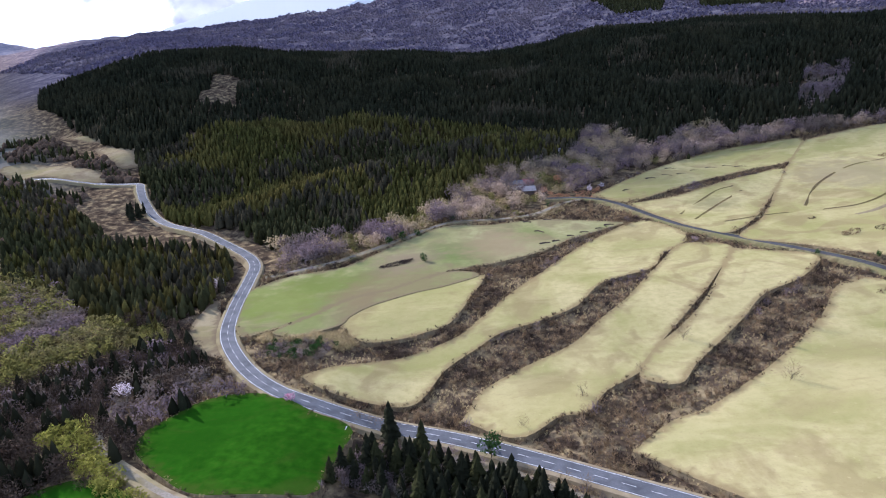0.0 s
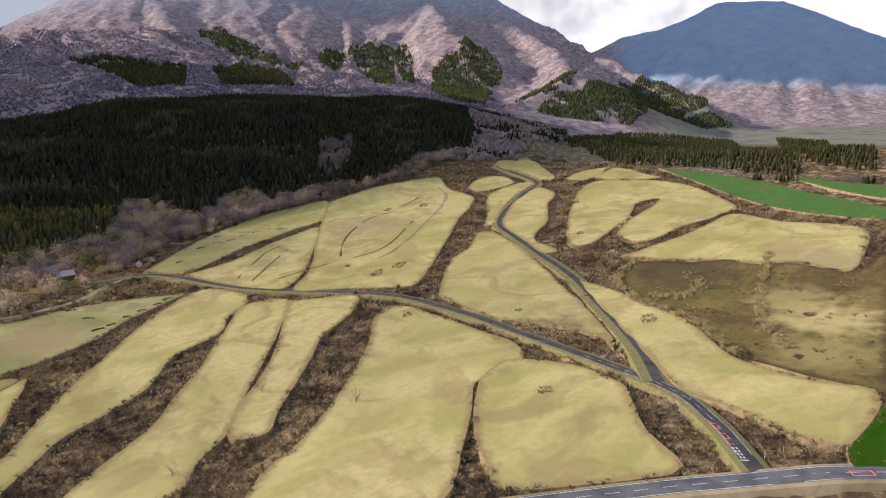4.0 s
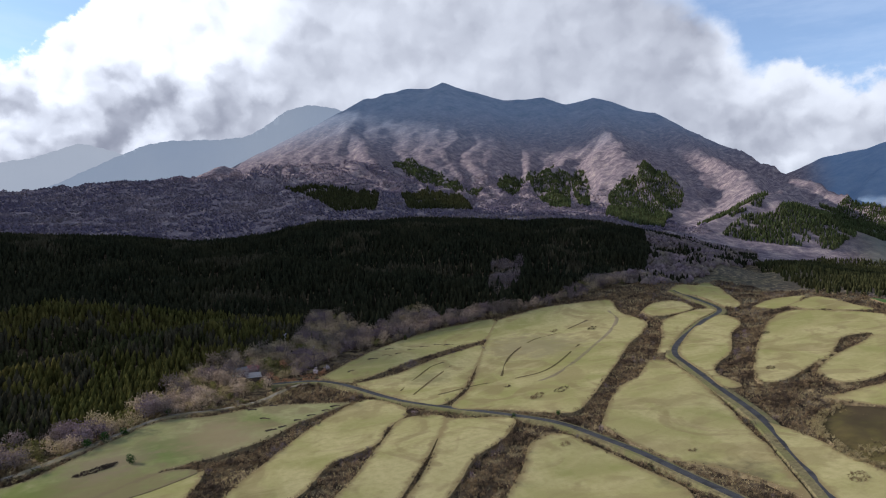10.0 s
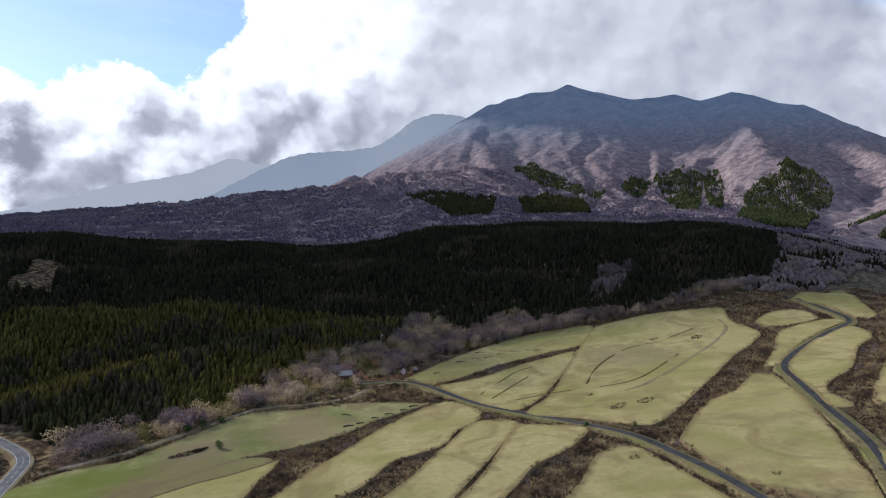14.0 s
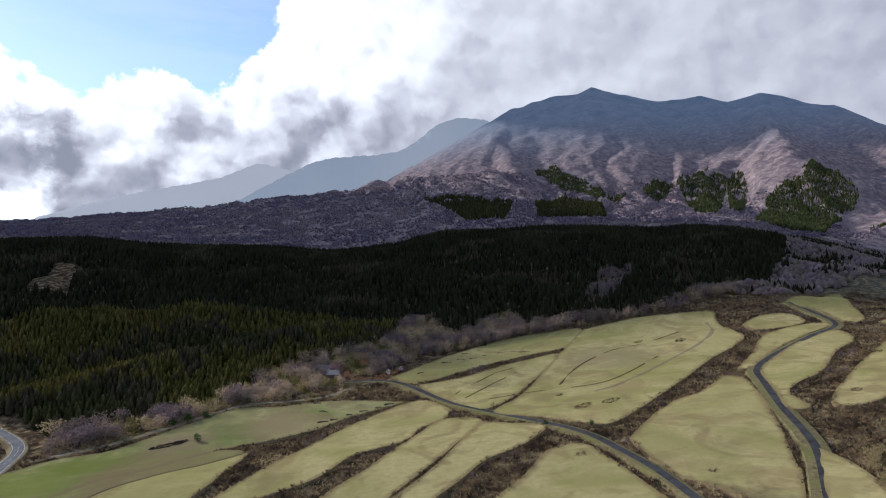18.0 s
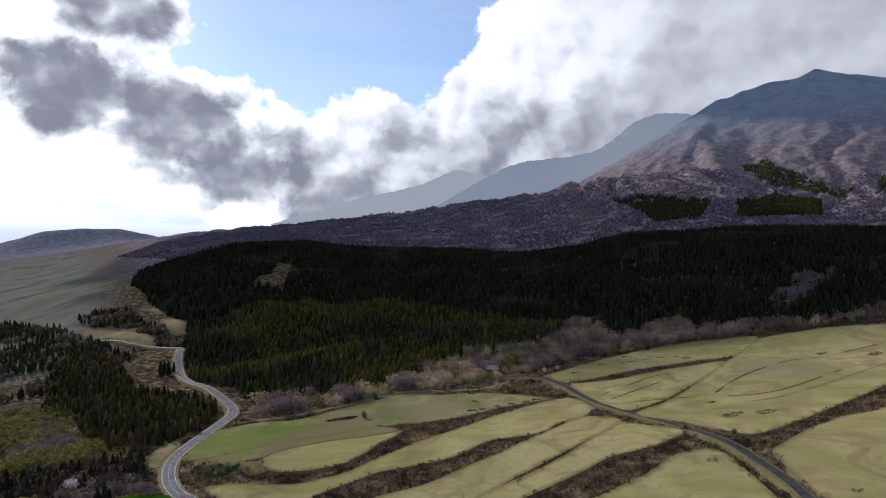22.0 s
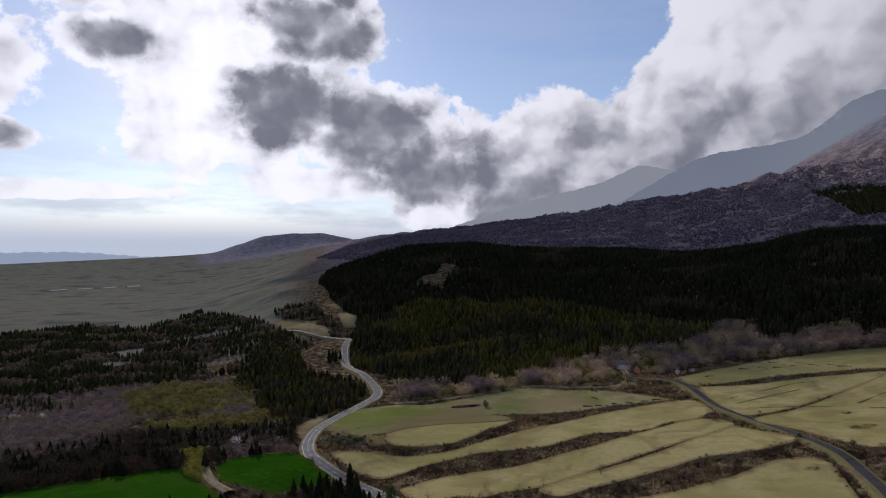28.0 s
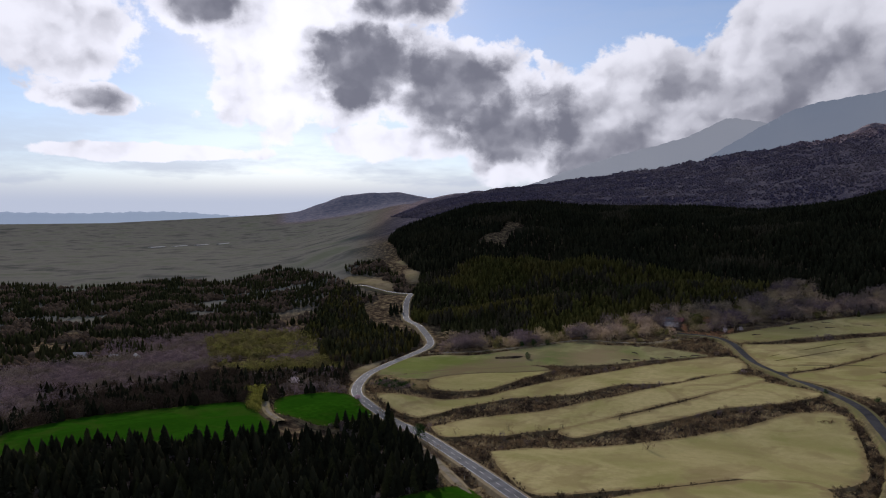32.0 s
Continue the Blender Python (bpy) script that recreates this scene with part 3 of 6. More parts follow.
SPUR = [(2675, 3400, 995), (2290, 2815, 660), (1885, 2535, 450), (1530, 2310, 315)]
SPUR2 = [(2290, 2815, 660), (1680, 1810, 295), (1575, 1580, 155), (1450, 1430, 65)]
SPUR3 = [(2920, 3095, 855), (2545, 2335, 480), (2065, 1700, 275), (1560, 1210, 150), (1280, 1175, 55)]
SPUR4 = [(1790, 3895, 1115), (1520, 3395, 730), (1395, 2730, 380), (1275, 2350, 265)]
SPUR5 = [(1270, 3980, 970), (1025, 3480, 680), (920, 2815, 410), (880, 2155, 215), (865, 1730, 130)]
SPUR6 = [(1990, 3815, 1055), (1750, 3495, 810), (1560, 2640, 370)]
SPUR7 = [(2385, 3590, 1015), (2035, 3130, 655), (1650, 2585, 375)]
LOW_HILL = [(-2815, 3015, 20), (-2735, 3085, 90), (-2630, 3180, 140), (-2485, 3295, 160), (-2340, 3405, 160), (-2215, 3490, 130)]
RIDGES = [(CREST, 0.62), (FAR_CREST, 0.5), (SPUR, 0.5), (SPUR2, 0.5), (SPUR3, 0.5), (SPUR4, 0.5), (SPUR5, 0.5), (SPUR6, 0.5), (SPUR7, 0.5), (LOW_HILL, 0.42)]


def smooth01(t):
    t = np.clip(t, 0, 1)
    return t * t * (3 - 2 * t)


def plain(x, y):
    """The gently tilted plain under the fields."""
    u, v = np.clip(x, -420, 820) / 100, np.clip(y, 40, 760) / 100
    return -91.35 + 5.303 * u - 14.19 * v + 0.759 * u * u + 0.107 * u * v + 2.163 * v * v


def waves(x, y, size, seed):
    """Smooth aperiodic rolling, about -1 to 1."""
    rng = np.random.RandomState(seed)
    out = 0 * x
    for _ in range(7):
        a, p, k = rng.uniform(0, 6.28), rng.uniform(0, 6.28), rng.uniform(0.6, 1.7) * 6.28 / size
        out = out + np.sin(k * (x * np.cos(a) + y * np.sin(a)) + p + 1.3 * np.sin(0.6 * k * (y * np.cos(a) - x * np.sin(a)) + 2 * p))
    return out / 3.2


def with_ridges(x, y, h, far):
    """The mountain's crests and spurs, laid over the rising ground."""
    out = h.copy()
    px, py, top = x[far], y[far], h[far]
    q = np.degrees(np.arctan2(px - KX, py - KY)) + 1.1 * waves(px, py, 800, 7)
    gully = np.abs(np.sin(0.9 * q + 0.7) + 0.55 * np.sin(2.1 * q + 2.1)) + 0.5 * np.abs(np.sin(4.3 * q + 0.4) + 0.6 * np.sin(7.1 * q)) + 0.3 * np.abs(np.sin(11.3 * q))
    rough = 8 * waves(px, py, 520, 3) + 17 * (0.9 - gully) + 12 * (0.5 - np.abs(waves(px, py, 230, 6))) + 6 * (0.5 - np.abs(waves(px, py, 95, 16)))
    for line, slope in RIDGES:
        best = np.full(px.shape, -1e4)
        for (ax, ay, az), (bx, by, bz) in zip(line, line[1:]):
            ex, ey = bx - ax, by - ay
            t = np.clip(((px - ax) * ex + (py - ay) * ey) / (ex * ex + ey * ey), 0, 1)
            d = np.hypot(px - ax - t * ex, py - ay - t * ey)
            best = np.maximum(best, az + t * (bz - az) - slope * d)
        k = 14.0
        m = np.maximum(top, best)
        top = m + k * np.log1p(np.exp(-np.abs(top - best) / k))
    lift = np.clip((np.hypot(px - KX, py - KY) - 1500) / 900, 0, 1) * np.clip((top + 60) / 250, 0, 1)
    keep = np.clip((1 - (top - 350) / 900), 0.4, 1)
    out[far] = top + rough * lift * keep * (1 - 0.7 * smooth01((np.hypot(px - KX, py - KY) - 3700) / 500)) * np.where(px > 300, 1.0, 0.4)
    return out


KNOLL = [(-150, 470), (-128, 498), (-106, 520), (-86, 546), (-67, 566), (-30, 584), (6, 598), (39, 612)]
GULLY = [(-205, 540), (-180, 560), (-150, 585), (-120, 606), (-90, 625), (-55, 645), (-20, 660), (20, 675), (60, 690), (105, 700), (150, 700)]
GULLY_2 = [(-90, 625), (-110, 660), (-125, 700), (-130, 740), (-130, 780), (-125, 820)]


def away(line, x, y):
    """Distance from plan points to a line of points."""
    best = np.full(np.shape(x), 1e9)
    for px, py in line:
        best = np.minimum(best, (x - px) ** 2 + (y - py) ** 2)
    return np.sqrt(best)


def height(x, y):
    x, y = np.asarray(x, float), np.asarray(y, float)
    if x.ndim == 0:
        return height(x.reshape(1), y.reshape(1))[0]
    dx, dy = x - KX, y - KY
    r, az = np.hypot(dx, dy), np.degrees(np.arctan2(dx, dy))
    az = np.clip(az, -90, 90)
    k = np.minimum(1, 720 / np.maximum(r, 1))
    near = plain(KX + dx * k, KY + dy * k)
    one, two, three = (np.interp(az, RING_AZ, ring) for ring in (RING_1, RING_2, RING_3))
    h = near + (one - near) * smooth01((r - 560) / 840)
    h = h - 8.0 * smooth01((300 - y) / 110) * smooth01((x + 60) / 50) * smooth01((420 - x) / 120) * smooth01((700 - r) / 140)
    folds = smooth01((r - 640) / 200) * smooth01((az + 45) / 12) * smooth01((58 - az) / 14) * smooth01((1900 - r) / 500)
    swell = (9 * waves(x, y, 300, 14) + 5 * waves(x, y, 140, 15)) * (1 - 0.75 * smooth01((r - 1050) / 250))
    t = np.clip((r - 1400) / 1200, 0, 1)
    h = np.where(r > 1400, one + (two - one) * t, h)
    t = np.clip((r - 2600) / 1700, 0, 1)
    h = np.where(r > 2600, two + (three - two) * (0.55 * t + 0.45 * t * t), h)
    h = h - np.maximum(r - 4300, 0) * 0.3 + folds * swell
    close = (x > -330) & (x < 260) & (y > 380) & (y < 920)
    if close.any():
        cx, cy = x[close], y[close]
        h[close] += 9 * np.exp(-(away(KNOLL, cx, cy) / 36) ** 2) - 13 * np.exp(-(away(GULLY, cx, cy) / 42) ** 2) - 8 * np.exp(-(away(GULLY_2, cx, cy) / 34) ** 2)
    far = r > 1250
    if far.any():
        h = np.where(far, with_ridges(x, y, h, far), h)
    return h


# ---- plan: outlines of fields and woods, x and y in metres ----
HAY_1 = [(122, 395), (71, 419), (32, 418), (2, 424), (-30, 392), (-58, 356), (-92, 342), (-108, 316), (-95, 263), (-80, 266), (-66, 278), (-50, 299), (-28, 310), (1, 331), (29, 340), (58, 353), (80, 372)]
HAY_2 = [(-46, 266), (-44, 279), (-35, 291), (-14, 303), (2, 311), (20, 322), (9, 285), (0, 264), (-10, 258), (-24, 252), (-37, 251)]
HAY_3 = [(-53, 215), (-42, 223), (-16, 233), (8, 249), (20, 266), (34, 287), (58, 320), (75, 343), (98, 369), (130, 393), (143, 358), (120, 332), (106, 311), (78, 297), (60, 273), (43, 262), (23, 253), (12, 242), (-3, 225), (-13, 203), (-25, 202), (-44, 208)]
HAY_4 = [(8, 187), (15, 203), (32, 218), (55, 234), (70, 252), (89, 273), (116, 311), (138, 340), (156, 332), (132, 293), (109, 263), (86, 235), (71, 214), (55, 202), (45, 188), (36, 187), (22, 176)]
HAY_5 = [(160, 325), (187, 304), (169, 282), (144, 268), (125, 248), (108, 231), (92, 215), (82, 203), (75, 207), (85, 224), (105, 244), (126, 270)]
HAY_6 = [(58, 160), (73, 172), (89, 180), (108, 194), (127, 209), (159, 238), (182, 264), (197, 265), (202, 237), (204, 212), (203, 188), (191, 173), (173, 171), (161, 172), (142, 154), (122, 137), (99, 119), (84, 131), (72, 144)]
HAY_7 = [(167, 169), (181, 174), (190, 173), (199, 148), (194, 121), (182, 108), (167, 93), (154, 73), (146, 76), (128, 92), (115, 106), (120, 115), (130, 131), (147, 151)]
UP_1 = [(117, 466), (177, 517), (241, 546), (311, 548), (302, 527), (277, 499), (241, 490), (198, 475), (157, 454), (133, 442)]
UP_2 = [(135, 436), (170, 441), (218, 465), (263, 479), (225, 422), (187, 372), (165, 357), (149, 392)]
UP_3 = [(320, 542), (378, 550), (434, 534), (442, 522), (427, 491), (424, 452), (396, 426), (363, 405), (325, 373), (301, 353), (253, 313), (229, 295), (218, 295), (196, 322), (173, 343), (189, 363), (205, 381), (266, 475), (311, 536)]
UP_4 = [(227, 266), (252, 290), (278, 312), (308, 326), (339, 350), (346, 342), (323, 293), (301, 251), (279, 214), (272, 201), (238, 158), (218, 136), (235, 156), (238, 187), (227, 216), (225, 241)]
UP_5 = [(302, 227), (298, 200), (283, 164), (269, 134), (239, 99), (230, 69), (230, 46), (196, 42), (190, 45), (191, 57), (199, 75), (203, 96), (225, 124), (260, 168)]
UP_6 = [(387, 368), (438, 402), (476, 418), (491, 416), (478, 390), (444, 370), (396, 330), (366, 315), (344, 297), (335, 269), (327, 273), (345, 305), (366, 346)]
UP_7 = [(407, 312), (448, 341), (506, 376), (544, 382), (567, 338), (558, 292), (523, 248), (489, 216), (469, 218), (453, 218), (424, 225), (393, 225), (380, 234), (391, 253), (429, 268), (474, 277), (504, 289), (481, 300), (435, 278), (396, 267), (359, 260), (356, 271)]
UP_8 = [(352, 223), (376, 215), (405, 207), (438, 207), (469, 205), (454, 168), (444, 116), (370, 96), (366, 105), (374, 120), (368, 144), (365, 172), (357, 204)]
UP_9 = [(448, 478), (472, 489), (495, 481), (490, 457), (460, 454), (445, 462)]
UP_10 = [(512, 509), (537, 521), (603, 540), (564, 484), (535, 439), (520, 430), (518, 444), (526, 480)]
UP_13 = [(359, 363), (403, 403), (436, 437), (466, 447), (493, 445), (499, 436), (458, 422), (409, 395), (366, 363)]
UP_11 = [(533, 418), (572, 425), (598, 415), (571, 403), (540, 401)]
UP_12 = [(556, 398), (602, 401), (588, 354), (582, 336), (558, 372)]
CROP_1 = [(-99, 172), (-99, 180), (-95, 188), (-89, 198), (-80, 203), (-66, 202), (-54, 195), (-45, 188), (-36, 185), (-31, 179), (-33, 167), (-36, 151), (-39, 143), (-67, 142), (-84, 154), (-95, 165)]
CROP_2 = [(-139, 35), (-146, 78), (-132, 118), (-109, 153), (-74, 135), (-41, 115), (-48, 91), (-80, 55), (-106, 21)]
CROP_3 = [(626, 368), (608, 276), (560, 196), (502, 115), (472, 107), (480, 150), (508, 205), (580, 297)]
CROP_4 = [(621, 234), (575, 135), (535, 124), (563, 167)]
CROP_5 = [(193, 42), (223, 39), (187, 29), (180, 36)]
CROP_6 = [(61, 64), (55, 82), (58, 95), (68, 110), (82, 103), (98, 86)]
CEDAR_LEFT = [(-333, 459), (-284, 449), (-237, 437), (-188, 416), (-144, 402), (-123, 347), (-120, 318), (-126, 294), (-132, 279), (-146, 274), (-172, 289), (-212, 329), (-261, 350)]
CEDAR_LEFT_2 = [(-399, 563), (-365, 557), (-324, 528), (-272, 473), (-252, 458), (-284, 449), (-333, 459)]
BARE_LEFT = [(-264, 353), (-218, 333), (-184, 299), (-173, 275), (-184, 266), (-193, 249)]
OLIVE_LEFT = [(-193, 248), (-184, 265), (-159, 279), (-135, 277), (-124, 260), (-132, 248), (-155, 246), (-177, 224)]
MIXED_LEFT = [(-170, 214), (-158, 228), (-139, 238), (-122, 254), (-110, 240), (-103, 220), (-106, 206), (-121, 212), (-129, 200), (-134, 184), (-149, 184)]
BARE_FIELD_EDGE = [(-102, 206), (-102, 224), (-81, 220), (-55, 202), (-72, 202), (-92, 201), (-99, 189), (-105, 177), (-115, 185), (-123, 207)]
YELLOW_ROW = [(-136, 179), (-120, 186), (-104, 163), (-80, 139), (-88, 139), (-114, 160)]
CEDAR_NEAR = [(-98, 10), (-78, 46), (-50, 82), (-40, 108), (-30, 128), (-5, 150), (15, 154), (42, 134), (79, 84), (50, 83), (57, 62), (1, 30), (-55, 0)]
CEDAR_FRONT = [(-280, 580), (-224, 491), (-188, 457), (-143, 432), (-110, 398), (-86, 408), (-57, 426), (-34, 434), (-10, 462), (8, 496), (24, 540), (61, 558), (114, 573), (140, 598), (193, 577), (246, 582), (322, 580), (393, 564)]
BELT = [(-97, 357), (-65, 374), (-31, 401), (7, 430), (31, 436), (95, 475), (153, 526), (228, 537), (310, 557), (388, 557)]
CLEARING = [(-297, 783), (-253, 807), (-298, 979), (-348, 1008)]
CLEARING_2 = [(354, 635), (441, 778), (476, 749), (396, 631), (349, 602)]
FAR_WOOD = [(-824, 479), (-816, 607), (-686, 609), (-745, 782), (-558, 696), (-454, 640), (-355, 566), (-308, 550), (-317, 496), (-314, 419), (-343, 358), (-369, 287), (-427, 249)]
BARE_FAR = [(-399, 233), (-369, 316), (-299, 387), (-229, 349), (-186, 293), (-228, 255), (-250, 182), (-264, 154)]
WOOD_BAND = [(-515, 713), (-492, 770), (-346, 656), (-276, 584), (-350, 608), (-457, 670)]
GREEN_HILL = [(1074, 1200), (1087, 1320), (1445, 1745), (1690, 1906), (1792, 1900), (1661, 1660), (1647, 1592), (1538, 1502), (1392, 1411), (1167, 1195)]
GREEN_PATCH = [(1522, 2445), (1688, 2598), (1665, 2386), (1677, 2286), (1508, 2053), (1106, 1501), (1100, 1600), (1399, 2153)]
GREEN_STRIP = [(1677, 2286), (1805, 2405), (1711, 2213), (1575, 2015), (1333, 1703), (1229, 1620)]
GREEN_LOW = [(1374, 1285), (1491, 1295), (1551, 1259), (1631, 1259), (1491, 1170), (1379, 1170)]
HILL_WOOD = [(1285, 1121), (1398, 1160), (1485, 1126), (2013, 1308), (1577, 968), (1419, 919), (1356, 982)]
HILL_WOOD_2 = [(1997, 1357), (2500, 1620), (2700, 1560), (2273, 1149), (2195, 1193), (1630, 989), (2013, 1308)]
HILL_WOOD_3 = [(2060, 1158), (2224, 1156), (2255, 1059), (2233, 1030), (2116, 1087)]
SLOPE_WOOD_2 = [(1333, 2340), (1520, 2570), (1587, 2524), (1379, 2228), (1185, 2034)]
SADDLE_WOOD = [(514, 535), (589, 557), (686, 600), (915, 723), (1212, 960), (1133, 1040), (1059, 1092), (900, 1010), (800, 860), (700, 740), (600, 640), (480, 600)]
SLOPE_WOOD = [(1049, 2882), (1160, 2916), (1211, 2616), (1139, 2102), (1113, 2081), (1047, 2165), (1038, 2541)]
DARK_PATCH = [(368, 2056), (422, 1917), (544, 1908), (616, 1790), (503, 1494), (407, 1510)]
DARK_PATCH_2 = [(691, 1808), (910, 2084), (987, 1966), (804, 1543), (611, 1544)]
RIGHT_WOOD = [(917, 741), (1332, 900), (1488, 837), (1629, 758), (703, 248), (619, 217), (647, 328), (619, 416), (728, 537)]
RIGHT_WOOD_2 = [(1782, 707), (1672, 547), (743, 190), (646, 165), (686, 236)]
RIGHT_BELT = [(622, 361), (606, 279), (604, 212), (606, 154), (552, 140), (593, 199)]
DARK_WOOD = [(-233, 95), (-206, 148), (-206, 204), (-179, 242), (-146, 293), (-101, 258), (-75, 212), (-81, 184), (-97, 158), (-117, 122), (-135, 87), (-143, 53)]
BARE_FAR_2 = [(-314, 133), (-313, 193), (-262, 242), (-214, 210), (-214, 153), (-224, 91)]
OLIVE_FAR = [(-332, 296), (-334, 352), (-258, 370), (-195, 311), (-205, 267), (-254, 241)]
OLIVE_FAR_2 = [(-222, 220), (-197, 259), (-163, 293), (-138, 257), (-168, 215)]
FAR_WOOD_2 = [(-1002, 399), (-848, 458), (-792, 574), (-518, 417), (-329, 278), (-305, 186), (-325, 113)]
BARE_FAR_3 = [(-324, 113), (-346, 186), (-292, 245), (-183, 172), (-189, 119), (-156, 42)]
DARK_WOOD_2 = [(-168, 47), (-189, 101), (-183, 154), (-145, 179), (-111, 158), (-133, 120), (-144, 77), (-133, 32)]
PASTURE = [(-66, 278), (-50, 299), (-28, 310), (1, 331), (20, 322), (2, 309), (-14, 302), (-35, 289), (-45, 276), (-48, 266), (-65, 256), (-79, 263)]
BRACKEN_BANK = [(346, 213), (363, 169), (370, 123), (364, 92), (397, 87), (234, 42), (232, 47), (235, 71), (245, 99), (276, 136), (288, 169), (315, 204)]
VERGE_BEND = [(-120, 267), (-123, 290), (-121, 314), (-111, 288), (-102, 259), (-89, 236), (-97, 239), (-111, 251)]
STRAW_1 = [(-90, 262), (-66, 273), (-38, 266), (-36, 249), (-44, 240), (-56, 252), (-80, 254)]
VALLEY_1 = [(-475, 788), (-443, 796), (-407, 795), (-351, 740), (-323, 668), (-383, 729), (-432, 749)]
VALLEY_2 = [(-396, 721), (-345, 704), (-304, 665), (-312, 641), (-335, 641)]
VALLEY_3 = [(-468, 671), (-436, 674), (-326, 609), (-347, 588), (-451, 643)]
GROVE = [(-39, 143), (-33, 156), (-27, 168), (-17, 173), (-2, 168), (13, 158), (24, 148), (29, 142), (22, 135), (9, 135), (-27, 151), (-35, 152)]


def grown(poly, by):
    """The outline drawn outwards by some metres."""
    p = np.array(poly, float)
    q = np.roll(p, 1, 0)
    turn = np.sign(np.sum(q[:, 0] * p[:, 1] - p[:, 0] * q[:, 1]))
    d = np.roll(p, -1, 0) - q
    d /= np.maximum(1e-6, np.hypot(d[:, 0], d[:, 1]))[:, None]
    return [(float(a), float(b)) for a, b in p + turn * by * np.stack([d[:, 1], -d[:, 0]], -1)]


HAY_2, HAY_3, HAY_4, HAY_5, HAY_6, HAY_7 = (grown(p, m) for p, m in ((HAY_2, 2.2), (HAY_3, 3.0), (HAY_4, 3.4), (HAY_5, 3.4), (HAY_6, 3.4), (HAY_7, 1.5)))
UP_1, UP_2, UP_3, UP_7, UP_8, UP_9, UP_11, UP_12 = (grown(p, 2.5) for p in (UP_1, UP_2, UP_3, UP_7, UP_8, UP_9, UP_11, UP_12))
UP_4, UP_5, UP_6, UP_10, UP_13 = (grown(p, 2.0) for p in (UP_4, UP_5, UP_6, UP_10, UP_13))
HAYFIELDS = [HAY_1, HAY_2, HAY_3, HAY_4, HAY_5, HAY_6, HAY_7, UP_1, UP_2, UP_3, UP_4, UP_5, UP_6, UP_7, UP_8, UP_9, UP_10, UP_11, UP_12, UP_13, PASTURE]
CROPS = [CROP_1, CROP_2, CROP_3, CROP_4, CROP_5, CROP_6]
FOREST = CEDAR_FRONT + [(480, 600), (600, 640), (700, 740), (800, 860), (900, 1010), (800, 1200), (640, 1310), (330, 1380), (80, 1370), (-200, 1330), (-420, 1250), (-560, 1130), (-640, 1040), (-560, 900), (-420, 760), (-320, 660)]
BELT_WOOD = CEDAR_FRONT[4:] + [(480, 600), (560, 590), (560, 560), (470, 560)] + BELT[::-1]
BELT_LOBES = [[(106, 548), (132, 609), (155, 669), (178, 642), (182, 586), (159, 549), (122, 523)], [(193, 553), (221, 598), (250, 619), (269, 601), (256, 553), (222, 539)], [(72, 510), (98, 564), (127, 583), (122, 523), (90, 502)]]
VALLEY_FIELDS = [VALLEY_1, VALLEY_2, VALLEY_3]

# ---- ground ----
MAIN_ROAD = curve_through([(272, -62), (228, -18), (184, 28), (157, 55), (137, 74), (102, 103), (51, 142), (0, 176), (-47, 194), (-66, 208), (-84, 232), (-99, 262), (-107, 298), (-112, 340), (-117, 370), (-132, 396), (-165, 431), (-218, 480), (-258, 535), (-273, 562), (-285, 580), (-330, 588), (-391, 597)])
VILLAGE_ROAD = curve_through([(163, 54), (186, 79), (202, 107), (215, 173), (219, 220), (213, 256), (206, 282), (190, 313), (168, 348), (147, 384), (126, 440), (108, 461), (80, 470)])
HILL_ROAD = curve_through([(204, 109), (233, 137), (270, 182), (302, 226), (324, 276), (350, 325), (368, 356), (400, 382), (460, 415), (504, 434), (517, 480), (521, 511)])
FARM_TRACK = curve_through([(-15, 171), (9, 159), (30, 144), (55, 123), (82, 98), (109, 72), (136, 46)])
VALLEY_TRACK = curve_through([(-121, 196), (-115, 183), (-107, 168), (-92, 155), (-75, 142), (-55, 132)])
BELT_TRACK = curve_through([(108, 461), (88, 452), (66, 434), (39, 429), (5, 431), (-30, 400), (-65, 366), (-104, 345)])
ROADS = [(MAIN_ROAD, 7.0), (VILLAGE_ROAD, 5.4), (HILL_ROAD, 5.0)]


def sunk(x, y):
    """How far the rough ground lies under the fields' level, in metres."""
    r = np.hypot(x - KX, y - KY)
    return (1.7 + 0.5 * waves(x, y, 30, 8) + 0.4 * waves(x, y, 13, 9)) * np.clip((900 - r) / 200, 0, 1)


def ground_level(x, y):
    return height(x, y) - sunk(np.asarray(x, float), np.asarray(y, float))


